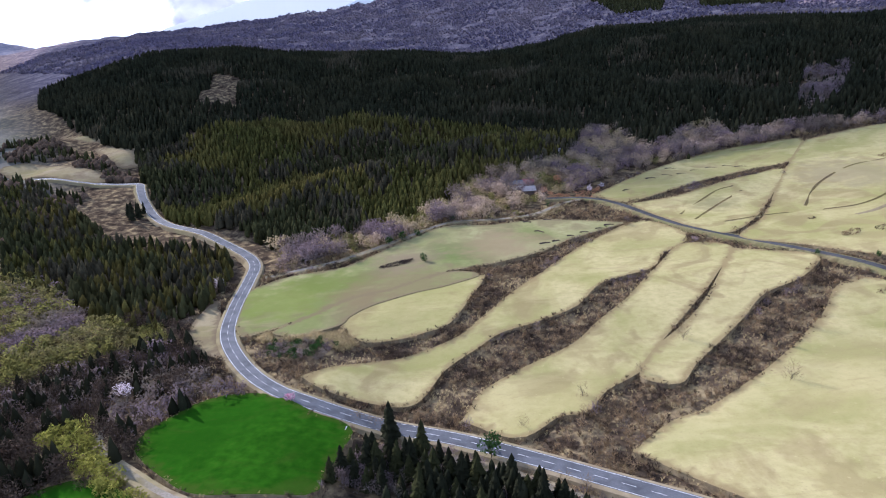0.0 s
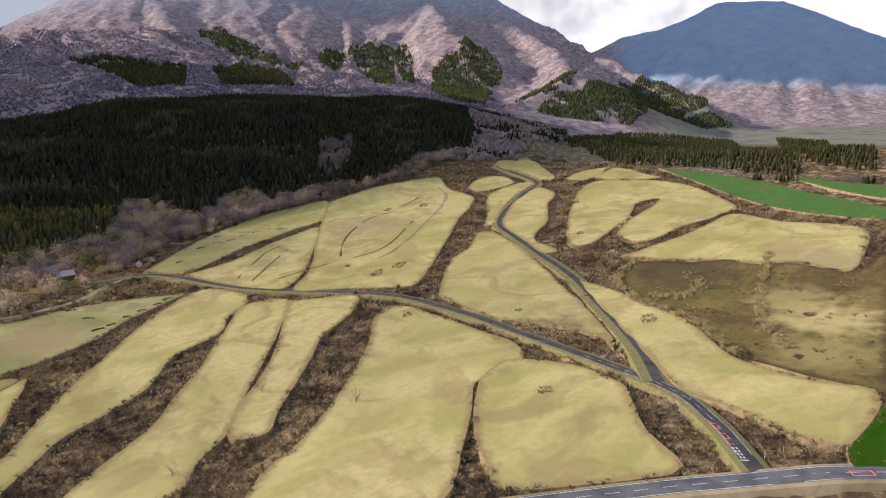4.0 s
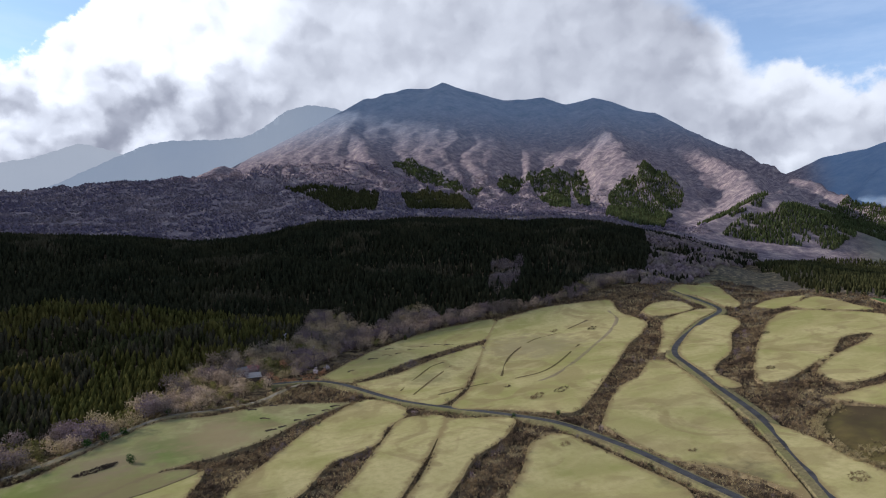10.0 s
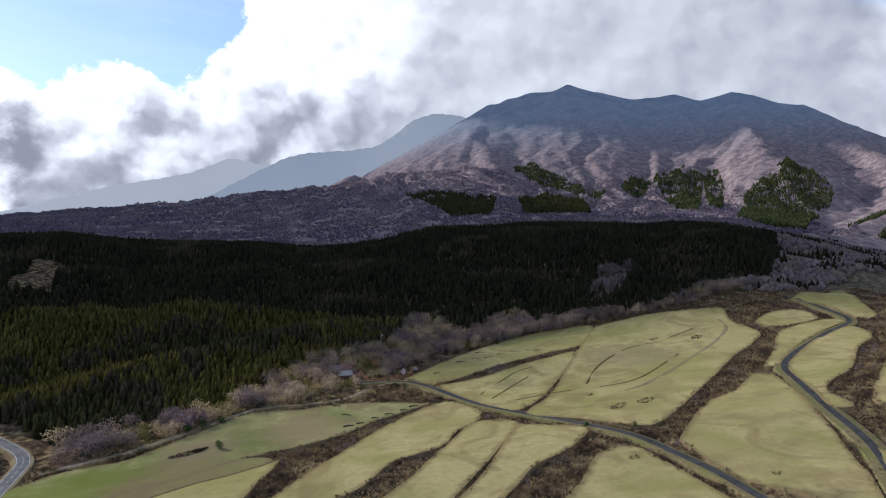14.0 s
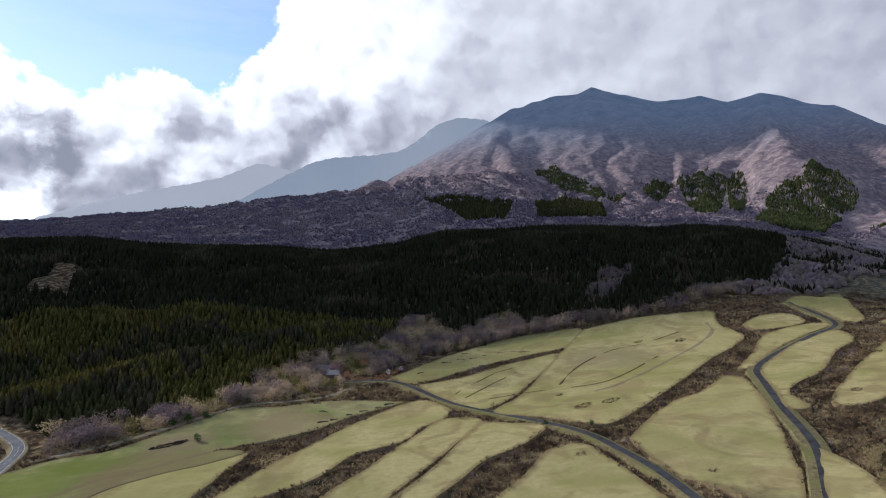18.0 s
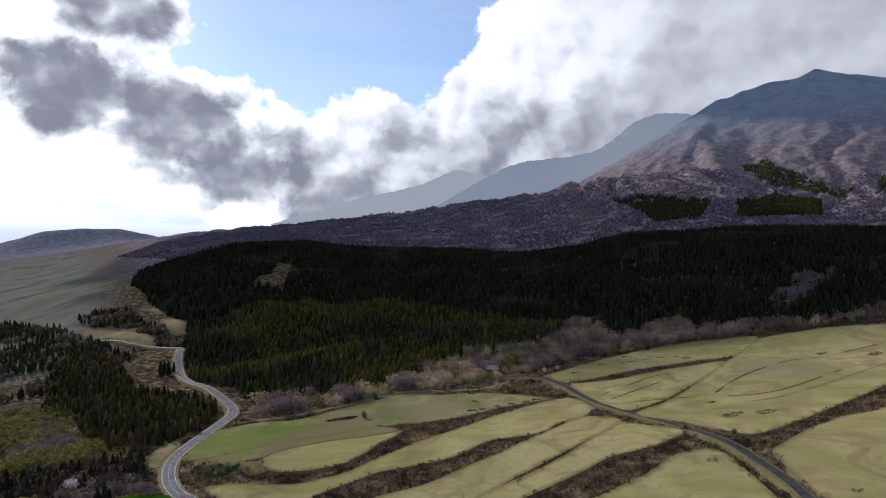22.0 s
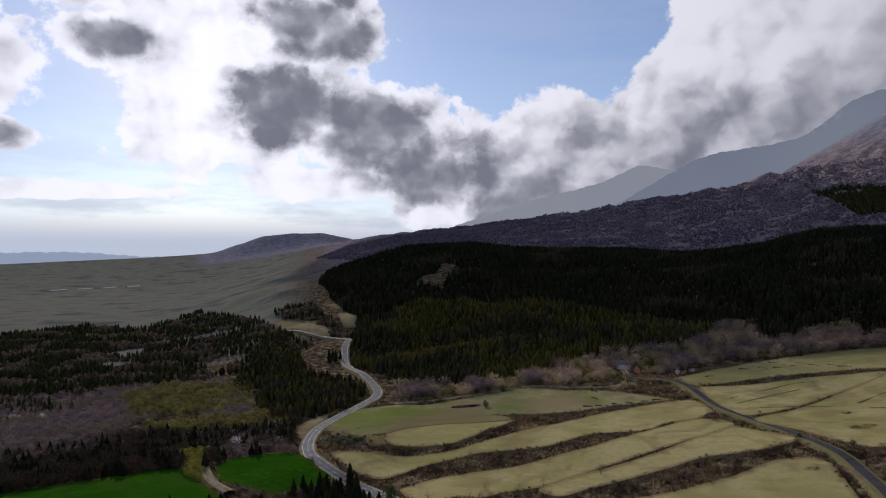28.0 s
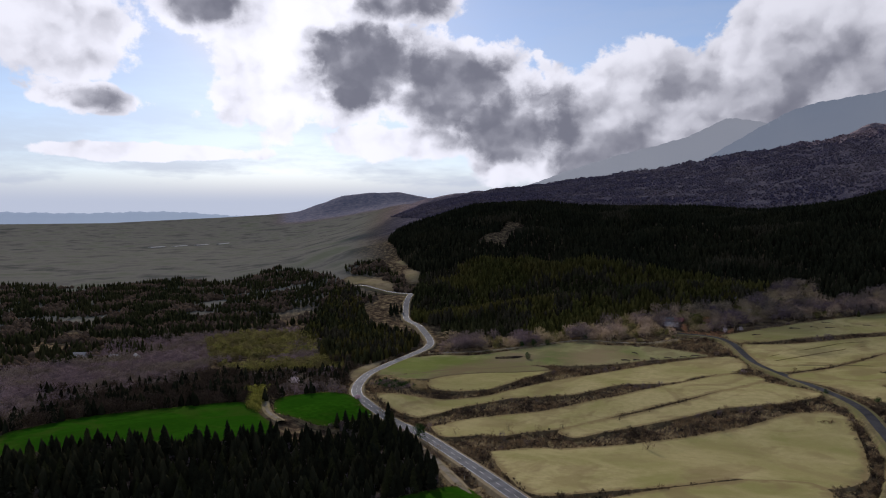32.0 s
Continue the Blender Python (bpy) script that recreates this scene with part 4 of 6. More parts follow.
def build_ground():
    rs = np.concatenate([np.arange(10, 720, 3.2), np.geomspace(720, 4900, 170)])
    azs = np.concatenate([np.arange(-180, -85, 5.0), np.arange(-85, 85, 0.4), np.arange(85, 180, 5.0)])
    a, r = np.meshgrid(np.radians(azs), rs)
    x, y = KX + r * np.sin(a), KY + r * np.cos(a)
    z = ground_level(x, y)
    n, k = len(rs), len(azs)
    v = np.stack([x, y, z], -1).reshape(-1, 3)
    v = np.vstack([v, [(KX, KY, float(ground_level(KX, KY)))]])
    i, j = np.meshgrid(np.arange(n - 1), np.arange(k), indexing="ij")
    p, q = i * k + j, i * k + (j + 1) % k
    tris = np.concatenate([np.stack([p, q, q + k], -1).reshape(-1, 3), np.stack([p, q + k, p + k], -1).reshape(-1, 3)])
    j = np.arange(k)
    tris = np.concatenate([tris, np.stack([np.full(k, len(v) - 1), (j + 1) % k, j], -1)])
    me = fast_mesh("ground", v, tris[:, ::-1], [GROUND])
    me.polygons.foreach_set("use_smooth", np.ones(len(tris), bool))
    # what grows where: bare woods on the mountain, pale meadows on the far plains
    deg, rr, zz = np.degrees(np.arctan2(v[:, 0] - KX, v[:, 1] - KY)), np.hypot(v[:, 0] - KX, v[:, 1] - KY), v[:, 2]
    woods = smooth01((rr - 1150) / 250) * smooth01((deg + 38) / 6) * (1 - smooth01((deg - 54) / 4) * smooth01((2700 - rr) / 300))
    meadow = np.maximum(smooth01((rr - 620) / 150) * smooth01((-33 - deg) / 6), smooth01((rr - 1500) / 200) * smooth01((deg - 52) / 4) * smooth01((2750 - rr) / 200))
    meadow = np.maximum(meadow, 0.3 * smooth01((rr - 560) / 120) * smooth01((deg - 36) / 3) * smooth01((62 - deg) / 4) * smooth01((1100 - rr) / 200))
    # masks of the painted haze: the heights, the far range and the low hill
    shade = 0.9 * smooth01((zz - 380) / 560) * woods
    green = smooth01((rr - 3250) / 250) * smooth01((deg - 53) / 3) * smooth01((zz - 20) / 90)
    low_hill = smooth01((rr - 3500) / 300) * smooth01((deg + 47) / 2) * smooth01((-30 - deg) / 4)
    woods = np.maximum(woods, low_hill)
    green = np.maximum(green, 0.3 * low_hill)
    for name, values in (("evergreen", green), ("woods", woods), ("meadow", meadow * (1 - woods)), ("height_haze", shade)):
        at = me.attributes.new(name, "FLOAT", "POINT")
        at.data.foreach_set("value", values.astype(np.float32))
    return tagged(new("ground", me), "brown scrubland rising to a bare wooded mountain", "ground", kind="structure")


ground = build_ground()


def sheet(poly, cell, lift, mat, name, skirt=3.0, swell=0.12):
    """A field: a slightly rolling sheet cut to its outline, with banks down to the rough ground."""
    p = np.array(poly, float)
    fine = curve_through(poly + [poly[0]], 3.0)[:-1]
    ring = [tuple(q) for q in fine]
    x0, y0 = p.min(0) - cell
    nx, ny = (np.ceil((p.max(0) - p.min(0)) / cell).astype(int) + 3)
    gx, gy = np.meshgrid(x0 + np.arange(nx) * cell, y0 + np.arange(ny) * cell, indexing="ij")
    full = inside(ring, gx[:-1, :-1] + cell / 2, gy[:-1, :-1] + cell / 2)
    ids = -np.ones((nx, ny), int)
    used = np.zeros((nx, ny), bool)
    for di in (0, 1):
        for dj in (0, 1):
            used[di:nx - 1 + di, dj:ny - 1 + dj] |= full
    ids[used] = np.arange(used.sum())
    pts = np.stack([gx[used], gy[used]], -1)
    # edge vertices are drawn to the outline
    count = np.zeros((nx, ny), int)
    for di in (0, 1):
        for dj in (0, 1):
            count[di:nx - 1 + di, dj:ny - 1 + dj] += full
    edge = np.where(count[used] < 4)[0]
    for e in edge:
        d = ((fine - pts[e]) ** 2).sum(1)
        pts[e] = fine[d.argmin()]
    z = height(pts[:, 0], pts[:, 1]) + lift + swell * waves(pts[:, 0], pts[:, 1], 45, 12)
    v = np.column_stack([pts, z]).tolist()
    ii, jj = np.where(full)
    f = [(ids[i, j], ids[i + 1, j], ids[i + 1, j + 1], ids[i, j + 1]) for i, j in zip(ii, jj)]
    # banks
    mid = pts.mean(0)
    low, rim = {}, {}
    for e in edge:
        d = pts[e] - mid
        d /= max(1e-6, np.hypot(*d))
        rim[e] = len(v)
        v.append((pts[e][0], pts[e][1], z[e]))
        low[e] = len(v)
        v.append((pts[e][0] + d[0] * 0.9, pts[e][1] + d[1] * 0.9, z[e] - skirt))
    seen = {}
    for q in f:
        for a, b in zip(q, q[1:] + q[:1]):
            seen[(a, b)] = True
    for a, b in seen:
        if (b, a) not in seen and a in low and b in low:
            f.append((rim[b], rim[a], low[a], low[b]))
    me = mesh_from(name, v, [tuple(int(k) for k in q) for q in f], [mat, STRAW_BANK])
    top = len(ii)
    me.polygons.foreach_set("material_index", [0] * top + [1] * (len(f) - top))
    me.polygons.foreach_set("use_smooth", [True] * top + [False] * (len(f) - top))
    rim_value = np.zeros(len(v), np.float32)
    rim_value[edge] = 1.0
    me.attributes.new("rim", "FLOAT", "POINT").data.foreach_set("value", rim_value)
    me.update()
    return me


for k, poly in enumerate(HAYFIELDS):
    tagged(new("hayfield", sheet(poly, 4.0, 0.012 * k, PASTURE_GRASS if poly in (HAY_1, PASTURE) else GRASS, "hayfield")), "pale dry grass hayfield on a terrace", "field", kind="structure")
tagged(new("bracken_bank", sheet(BRACKEN_BANK, 5.0, -0.3, BRACKEN, "bracken_bank", swell=0.8)), "brown bracken hillside with straw-coloured tufts", "hillside", kind="structure")
tagged(new("verge", sheet(VERGE_BEND, 4.0, -0.2, VERGE, "verge")), "pale bare verge inside the road bend", "verge", kind="structure")
for poly in VALLEY_FIELDS:
    tagged(new("valley_field", sheet(poly, 6.0, 0.1, VERGE, "valley_field")), "pale bare field in the valley", "field", kind="structure")
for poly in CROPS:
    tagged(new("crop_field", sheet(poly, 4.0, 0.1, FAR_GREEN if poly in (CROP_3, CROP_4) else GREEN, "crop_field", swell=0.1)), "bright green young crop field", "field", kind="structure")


def strip(line, width, lift, mat, name, off=0.0, side=1.4, edge=VERGE):
    """A ribbon along a line, laid over the ground, with sloping shoulders."""
    p = np.asarray(line)
    d = np.gradient(p, axis=0)
    d /= np.hypot(d[:, 0], d[:, 1])[:, None]
    nrm = np.stack([-d[:, 1], d[:, 0]], -1)
    c = p + nrm * off
    z = height(p[:, 0], p[:, 1]) + lift
    L, R = c + nrm * width / 2, c - nrm * width / 2
    rows = [(R, z), (L, z)]
    if side:
        rows = [(R - nrm * (side + 1.4), z - 2.6), (R - nrm * side, z - 0.3), (R, z), (L, z), (L + nrm * side, z - 0.3), (L + nrm * (side + 1.4), z - 2.6)]
    m = len(p)
    v = np.vstack([np.column_stack([q, h]) for q, h in rows]).tolist()
    f = [(s * m + j, s * m + j + 1, s * m + m + j + 1, s * m + m + j) for s in range(len(rows) - 1) for j in range(m - 1)]
    index = None
    if side:
        index = [1] * (2 * (m - 1)) + [0] * (m - 1) + [1] * (2 * (m - 1))
    return mesh_from(name, v, f, [mat, edge], index)


road_main = tagged(new("road_main", strip(MAIN_ROAD, 7.0, 0.25, ASPHALT, "road_main")), "grey asphalt two-lane country road", "road", kind="structure")
road_village = tagged(new("road_village", strip(VILLAGE_ROAD, 5.0, 0.18, LANE_ASPHALT, "road_village", side=2.0, edge=LANE_VERGE)), "grey asphalt lane through the hayfields to the village", "road", kind="structure")
road_hill = tagged(new("road_hill", strip(HILL_ROAD, 4.4, 0.14, LANE_ASPHALT, "road_hill", side=4.0, edge=LANE_VERGE)), "narrow grey asphalt lane climbing the slope", "road", kind="structure")
farm_track = tagged(new("farm_track", strip(FARM_TRACK, 2.6, 0.1, GRAVEL, "farm_track")), "pale gravel farm track beside the road", "track", kind="structure")
valley_track = tagged(new("valley_track", strip(VALLEY_TRACK, 1.9, 0.1, GRAVEL, "valley_track")), "narrow pale farm track round the green field", "track", kind="structure")
FIELD_TRACK = curve_through([(239, 359), (263, 367), (294, 386), (335, 415), (382, 449), (414, 478), (424, 502)])
field_track = tagged(new("field_track", strip(FIELD_TRACK, 2.4, 0.17, VERGE, "field_track", side=1.0)), "worn wheel track across the hayfield", "track", kind="structure")
for line in ([(232, 389), (265, 433), (307, 466), (341, 474), (388, 491)], [(175, 376), (206, 380), (240, 378), (272, 385), (332, 429)], [(157, 400), (196, 442), (214, 452)], [(161, 386), (188, 414), (214, 438)]):
    tagged(new("terrace_edge", strip(curve_through(line), 1.7, 0.16, BRACKEN, "terrace_edge", side=0.9)), "low brown terrace edge across the hayfield", "bank", kind="structure")
belt_track = tagged(new("belt_track", strip(BELT_TRACK, 3.0, 0.12, GRAVEL, "belt_track")), "earth track along the edge of the wood", "track", kind="structure")

# ---- plants: small models made once, then set out ----
def fan(ring, tip):
    """Triangles from a ring of points to a tip, as vertices in threes."""
    return [p for i in range(len(ring)) for p in (ring[i], ring[(i + 1) % len(ring)], tip)]


def cedar_model(rng, tiers, sides, slim=0.15):
    """Unit-high cedar crown: ragged skirts one over another."""
    out = []
    for i in range(tiers):
        t = i / tiers
        z0, z1 = 0.1 + 0.82 * t, min(1.0, 0.1 + 0.82 * (i + 1.9) / tiers)
        if i == tiers - 1:
            z1 = 1.0
        w = slim * min(1.0, (1.12 - t) ** 0.85) + 0.01
        a = rng.uniform(0, 6.28)
        ring = [(w * k * math.cos(a + j * 6.2832 / sides), w * k * math.sin(a + j * 6.2832 / sides), z0 - 0.03 * k) for j, k in enumerate(rng.uniform(0.5, 1.3, sides))]
        out += fan(ring, (rng.normal(0, 0.006), rng.normal(0, 0.006), z1))
    return np.array(out)


def bullet_model(rng, sides, levels, slim=0.2):
    """Unit-high full cedar crown in one piece, with bulging ragged sides."""
    rings = []
    for i in range(levels):
        t = i / levels
        w = slim * (1 - t ** 1.7) ** 0.75 * (0.8 if i == 0 else 1.0)
        a = rng.uniform(0, 1.0)
        rings.append([(w * k * math.cos(a + j * 6.2832 / sides), w * k * math.sin(a + j * 6.2832 / sides), 0.06 + 0.86 * t + 0.05 * rng.normal()) for j, k in enumerate(rng.uniform(0.72, 1.25, sides))])
    out = []
    for p, q in zip(rings, rings[1:]):
        for j in range(sides):
            m = (j + 1) % sides
            out += [p[j], p[m], q[m], p[j], q[m], q[j]]
    return np.array(out + fan(rings[-1], (0, 0, 1)))


def spikes(rng, n, base, reach, thick, dome=True, low=0.2):
    """n thin twigs standing about in a crown of unit height."""
    out = []
    for _ in range(n):
        a, u = rng.uniform(0, 6.28), rng.uniform(0, 1) ** 0.6
        z = rng.uniform(low, 1.0)
        lim = reach * math.sqrt(max(0.05, 1 - ((z - 0.55) / 0.5) ** 2)) if dome else reach * z
        c = np.array([lim * u * math.cos(a), lim * u * math.sin(a), z])
        d = np.array([c[0] * 1.2 + rng.normal(0, 0.25), c[1] * 1.2 + rng.normal(0, 0.25), 0.55 + rng.normal(0, 0.3)])
        d /= np.linalg.norm(d)
        s = np.cross(d, rng.normal(0, 1, 3))
        s /= np.linalg.norm(s)
        l = base * rng.uniform(0.6, 1.4)
        out += [c - d * l * 0.5 + s * thick, c - d * l * 0.5 - s * thick, c + d * l * 0.5]
    return np.array(out)


def leaves(rng, n, reach, size, low=0.15):
    """n small leaf clumps filling an uneven crown of unit height."""
    out = []
    lobes = rng.uniform(-0.3, 0.3, (5, 3)) * (reach * 1.6, reach * 1.6, 0.7) + (0, 0, 0.58)
    for _ in range(n):
        o = lobes[rng.randint(5)]
        d = rng.normal(0, 1, 3)
        d /= np.linalg.norm(d)
        c = o + d * (reach * 0.62, reach * 0.62, 0.3) * rng.uniform(0.6, 1.05)
        c[2] = np.clip(c[2], low, 1)
        a, b = rng.normal(0, 1, 3), rng.normal(0, 1, 3)
        a, b = a / np.linalg.norm(a) * size, b / np.linalg.norm(b) * size
        out += [c - a * 0.5, c + b, c + a - b * 0.4]
    return np.array(out)


def stick(p, q, r0, r1, sides=3):
    p, q = np.array(p, float), np.array(q, float)
    d = q - p
    s = np.cross(d, (0.3, 0.9, 0.2))
    s /= np.linalg.norm(s)
    t = np.cross(d, s) / np.linalg.norm(d)
    A = [p + r0 * (s * math.cos(k * 6.2832 / sides) + t * math.sin(k * 6.2832 / sides)) for k in range(sides)]
    B = [q + r1 * (s * math.cos(k * 6.2832 / sides) + t * math.sin(k * 6.2832 / sides)) for k in range(sides)]
    out = []
    for k in range(sides):
        m = (k + 1) % sides
        out += [A[k], A[m], B[m], A[k], B[m], B[k]]
    return np.array(out)


def limbs(rng, n, reach, r=0.012):
    """Trunk and limbs of unit height."""
    out = [stick((0, 0, -0.04), (rng.normal(0, 0.02), rng.normal(0, 0.02), 0.45), r * 1.6, r)]
    for _ in range(n):
        a, z = rng.uniform(0, 6.28), rng.uniform(0.22, 0.5)
        out.append(stick((0, 0, z), (reach * 0.8 * math.cos(a), reach * 0.8 * math.sin(a), min(0.98, z + rng.uniform(0.25, 0.5))), r * 0.8, r * 0.25))
    return np.concatenate(out)


def stamp(models, x, y, z, size, rng, wide=(0.85, 1.2)):
    """All plants of a patch in one triangle mesh; a plant's joined faces stay joined."""
    vs, ts, tones, base = [], [], [], 0
    pick = rng.randint(0, len(models), len(x))
    for k, m in enumerate(models):
        w = np.where(pick == k)[0]
        if not len(w):
            continue
        u, back = np.unique(np.round(m, 5), axis=0, return_inverse=True)
        a, s = rng.uniform(0, 6.28, len(w)), size[w]
        f = s * rng.uniform(*wide, len(w))
        c, d = (np.cos(a) * f)[:, None], (np.sin(a) * f)[:, None]
        vs.append(np.stack([u[:, 0] * c - u[:, 1] * d + x[w][:, None], u[:, 0] * d + u[:, 1] * c + y[w][:, None], u[:, 2] * s[:, None] + z[w][:, None]], -1).reshape(-1, 3))
        ts.append((back.reshape(1, -1) + base + len(u) * np.arange(len(w))[:, None]).reshape(-1, 3))
        tones.append(np.repeat(rng.uniform(0, 1, len(w)), len(u)))
        base += len(u) * len(w)
    return np.concatenate(vs), np.concatenate(ts), np.concatenate(tones)


def planting(name, models, x, y, lo, hi, mat, label, category, rng, drop=0.0):
    if not len(x):
        return
    v, t, q = stamp(models, x, y, ground_level(x, y) - drop, rng.uniform(lo, hi, len(x)), rng)
    return tagged(new(name, fast_mesh(name, v, t, [mat], q)), label, category, kind="stuff")


def clear_of(x, y, fields=True, roads=5.0):
    ok = ~inside(VERGE_BEND, x, y)
    if fields:
        for f in HAYFIELDS + CROPS:
            ok &= ~inside(f, x, y)
    if roads:
        for line, w in ROADS:
            ok &= away(line[::2], x, y) > roads + w / 2
    return ok


rng = np.random.RandomState(5)
CEDARS = [bullet_model(rng, 7, 5, 0.2) for _ in range(5)]
FAR_CEDARS = [bullet_model(rng, 6, 3, 0.2) for _ in range(5)]
BARE_MODELS = [np.concatenate([limbs(rng, 5, 0.4), spikes(rng, 34, 0.16, 0.46, 0.02), leaves(rng, 170, 0.56, 0.062, low=0.22)]) for _ in range(6)]
STAND_CEDARS = [bullet_model(rng, 7, 4, 0.205) for _ in range(6)]
SLOPE_BARE = [bullet_model(rng, 6, 2, 0.66) for _ in range(4)]
FAR_BARE = [spikes(rng, 26, 0.34, 0.5, 0.035) for _ in range(5)]
SHRUBS = [spikes(rng, 22, 0.8, 0.75, 0.055, dome=False, low=0.1) for _ in range(5)]
OLIVES = [leaves(rng, 110, 0.42, 0.1) for _ in range(4)]
MID_BARE = [np.concatenate([limbs(rng, 2, 0.4), spikes(rng, 18, 0.2, 0.46, 0.03), leaves(rng, 62, 0.58, 0.105, low=0.2)]) for _ in range(5)]
BANK_BUSHES = [spikes(rng, 60, 0.3, 0.6, 0.03, low=0.1) for _ in range(4)]
THICKETS = [np.concatenate([leaves(rng, 26, 0.75, 0.2, low=0.05), spikes(rng, 14, 0.7, 0.75, 0.04, dome=False, low=0.1)]) for _ in range(5)]

# cedar plantation on the mountain foot, with its cut-over patches and track left open
FOREST_TRACK = curve_through([(398, 1350), (452, 1361), (556, 1385), (686, 1350), (817, 1310), (890, 1225)], 5.0)
KNOLL_STAND = [(-330, 640), (-280, 575), (-224, 485), (-188, 452), (-143, 428), (-110, 394), (-57, 420), (-10, 456), (24, 535), (114, 568), (140, 640), (60, 720), (-60, 740), (-200, 780)]
for near, gap in ((True, 5.0), (False, 6.0)):
    x, y = scatter(FOREST, gap, rng)
    ok = clear_of(x, y, roads=4.0) & ~inside(CLEARING, x, y) & ~inside(CLEARING_2, x, y) & (inside(KNOLL_STAND, x, y) == near)
    for lobe in BELT_LOBES:
        ok &= ~inside(lobe, x, y)
    ok &= (away(FOREST_TRACK, x, y) > 9) & (away(GULLY_2, x, y) > 6)
    x, y = x[ok], y[ok]
    stand = waves(x, y, 190, 31) + 0.35 * waves(x, y, 60, 32) + rng.normal(0, 0.12, len(x))
    # sun on the near stand and cloud shade beyond are put into the foliage
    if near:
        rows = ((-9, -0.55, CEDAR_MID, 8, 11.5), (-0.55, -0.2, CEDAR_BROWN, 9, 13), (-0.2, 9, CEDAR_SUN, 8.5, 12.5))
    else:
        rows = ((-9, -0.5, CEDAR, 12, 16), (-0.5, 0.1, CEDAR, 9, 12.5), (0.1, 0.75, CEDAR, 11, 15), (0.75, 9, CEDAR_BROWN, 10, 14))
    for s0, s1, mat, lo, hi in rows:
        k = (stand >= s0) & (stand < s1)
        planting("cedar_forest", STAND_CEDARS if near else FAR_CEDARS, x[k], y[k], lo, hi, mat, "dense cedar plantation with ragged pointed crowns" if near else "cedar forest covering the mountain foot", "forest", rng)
p = FOREST_TRACK[::2]
x, y = np.repeat(p[:, 0], 3) + rng.normal(0, 4, 3 * len(p)), np.repeat(p[:, 1], 3) + rng.normal(0, 4, 3 * len(p))
planting("bare_woodland", FAR_BARE, x, y, 4, 8, BARE, "pale bare trees along the forest track", "woodland", rng)
# bare wood on the saddle between the forest and the far fields
x, y = scatter(SADDLE_WOOD, 6.2, rng)
ok = clear_of(x, y)
x, y = x[ok], y[ok]
tone = waves(x, y, 120, 33) + rng.normal(0, 0.35, len(x))
planting("cedar_wood", FAR_CEDARS, x[tone > 0.55], y[tone > 0.55], 8, 13, CEDAR, "dark cedars scattered through the bare wood", "forest", rng)
k = tone <= 0.55
planting("bare_woodland", SLOPE_BARE, x[k], y[k], 5, 8.5, BARE_PURPLE, "bare purple-grey wood on the saddle", "woodland", rng)
# bare wood all over the lower mountain
x, y = scatter([(-620, 1150), (-420, 1260), (-200, 1340), (80, 1380), (330, 1400), (640, 1330), (800, 1220), (900, 1030), (1060, 1110), (1280, 1130), (1500, 1700), (1500, 2500), (900, 2700), (0, 2700), (-900, 2350), (-1150, 1700)], 10.0, rng)
ok = waves(x, y, 160, 34) + 0.6 * waves(x, y, 50, 35) + rng.normal(0, 0.3, len(x)) > -0.55
for other in (GREEN_HILL, GREEN_PATCH, GREEN_STRIP, SLOPE_WOOD, SLOPE_WOOD_2, DARK_PATCH, DARK_PATCH_2):
    ok &= ~inside(other, x, y)
planting("bare_woodland", SLOPE_BARE, x[ok], y[ok], 3.5, 6.5, SLOPE_TWIG, "bare purple-brown woodland over the mountain's flank", "woodland", rng)
x, y = scatter(CLEARING_2, 6.5, rng)
k = waves(x, y, 45, 38) + rng.normal(0, 0.3, len(x)) > 0.35
planting("bare_woodland", MID_BARE, x[~k], y[~k], 8, 12, BARE_PURPLE, "patch of bare grey deciduous trees", "woodland", rng)
planting("dark_cedars", FAR_CEDARS, x[k], y[k], 7, 11, CEDAR, "dark cedars among the bare trees", "forest", rng)
for poly in (GREEN_HILL, GREEN_PATCH, GREEN_STRIP, GREEN_LOW, HILL_WOOD, HILL_WOOD_2, HILL_WOOD_3, SLOPE_WOOD, SLOPE_WOOD_2, DARK_PATCH, DARK_PATCH_2):
    x, y = scatter(poly, 6.5, rng)
    k = (waves(x, y, 170, 83) + 0.5 * waves(x, y, 60, 84) + rng.normal(0, 0.2, len(x))) > -0.8
    x, y = x[k], y[k]
    # cloud shade on these two stands is painted with darker foliage
    dark = poly in (DARK_PATCH, DARK_PATCH_2)
    planting("cedar_stand", FAR_CEDARS, x, y, 8, 14, CEDAR_MID if dark else CEDAR_FLANK, "stand of dark cedars on the mountain's flank" if dark else "stand of green cedars on the mountain's flank", "forest", rng)
for poly in (RIGHT_WOOD, RIGHT_WOOD_2):
    x, y = scatter(poly, 7.5, rng)
    ok = clear_of(x, y)
    planting("cedar_wood", FAR_CEDARS, x[ok], y[ok], 6, 10, CEDAR_MID, "dark cedar wood beyond the green fields", "forest", rng)
for poly in (FAR_WOOD, FAR_WOOD_2, WOOD_BAND):
    x, y = scatter(poly, 6.8, rng)
    ok = clear_of(x, y) & (waves(x, y, 150, 81) > -0.75) & ~inside(VALLEY_1, x, y) & ~inside(VALLEY_2, x, y) & ~inside(VALLEY_3, x, y) & ~inside(OLIVE_FAR, x, y)
    x, y = x[ok], y[ok]
    k = waves(x, y, 90, 82) + rng.normal(0, 0.3, len(x)) > -0.15
    planting("valley_wood", FAR_CEDARS, x[k], y[k], 6, 11, CEDAR_MID, "dark cedar wood on the plain", "forest", rng)
    planting("valley_wood", SLOPE_BARE, x[~k], y[~k], 4, 7, TWIG_DARK, "bare purple-grey wood on the plain", "woodland", rng)
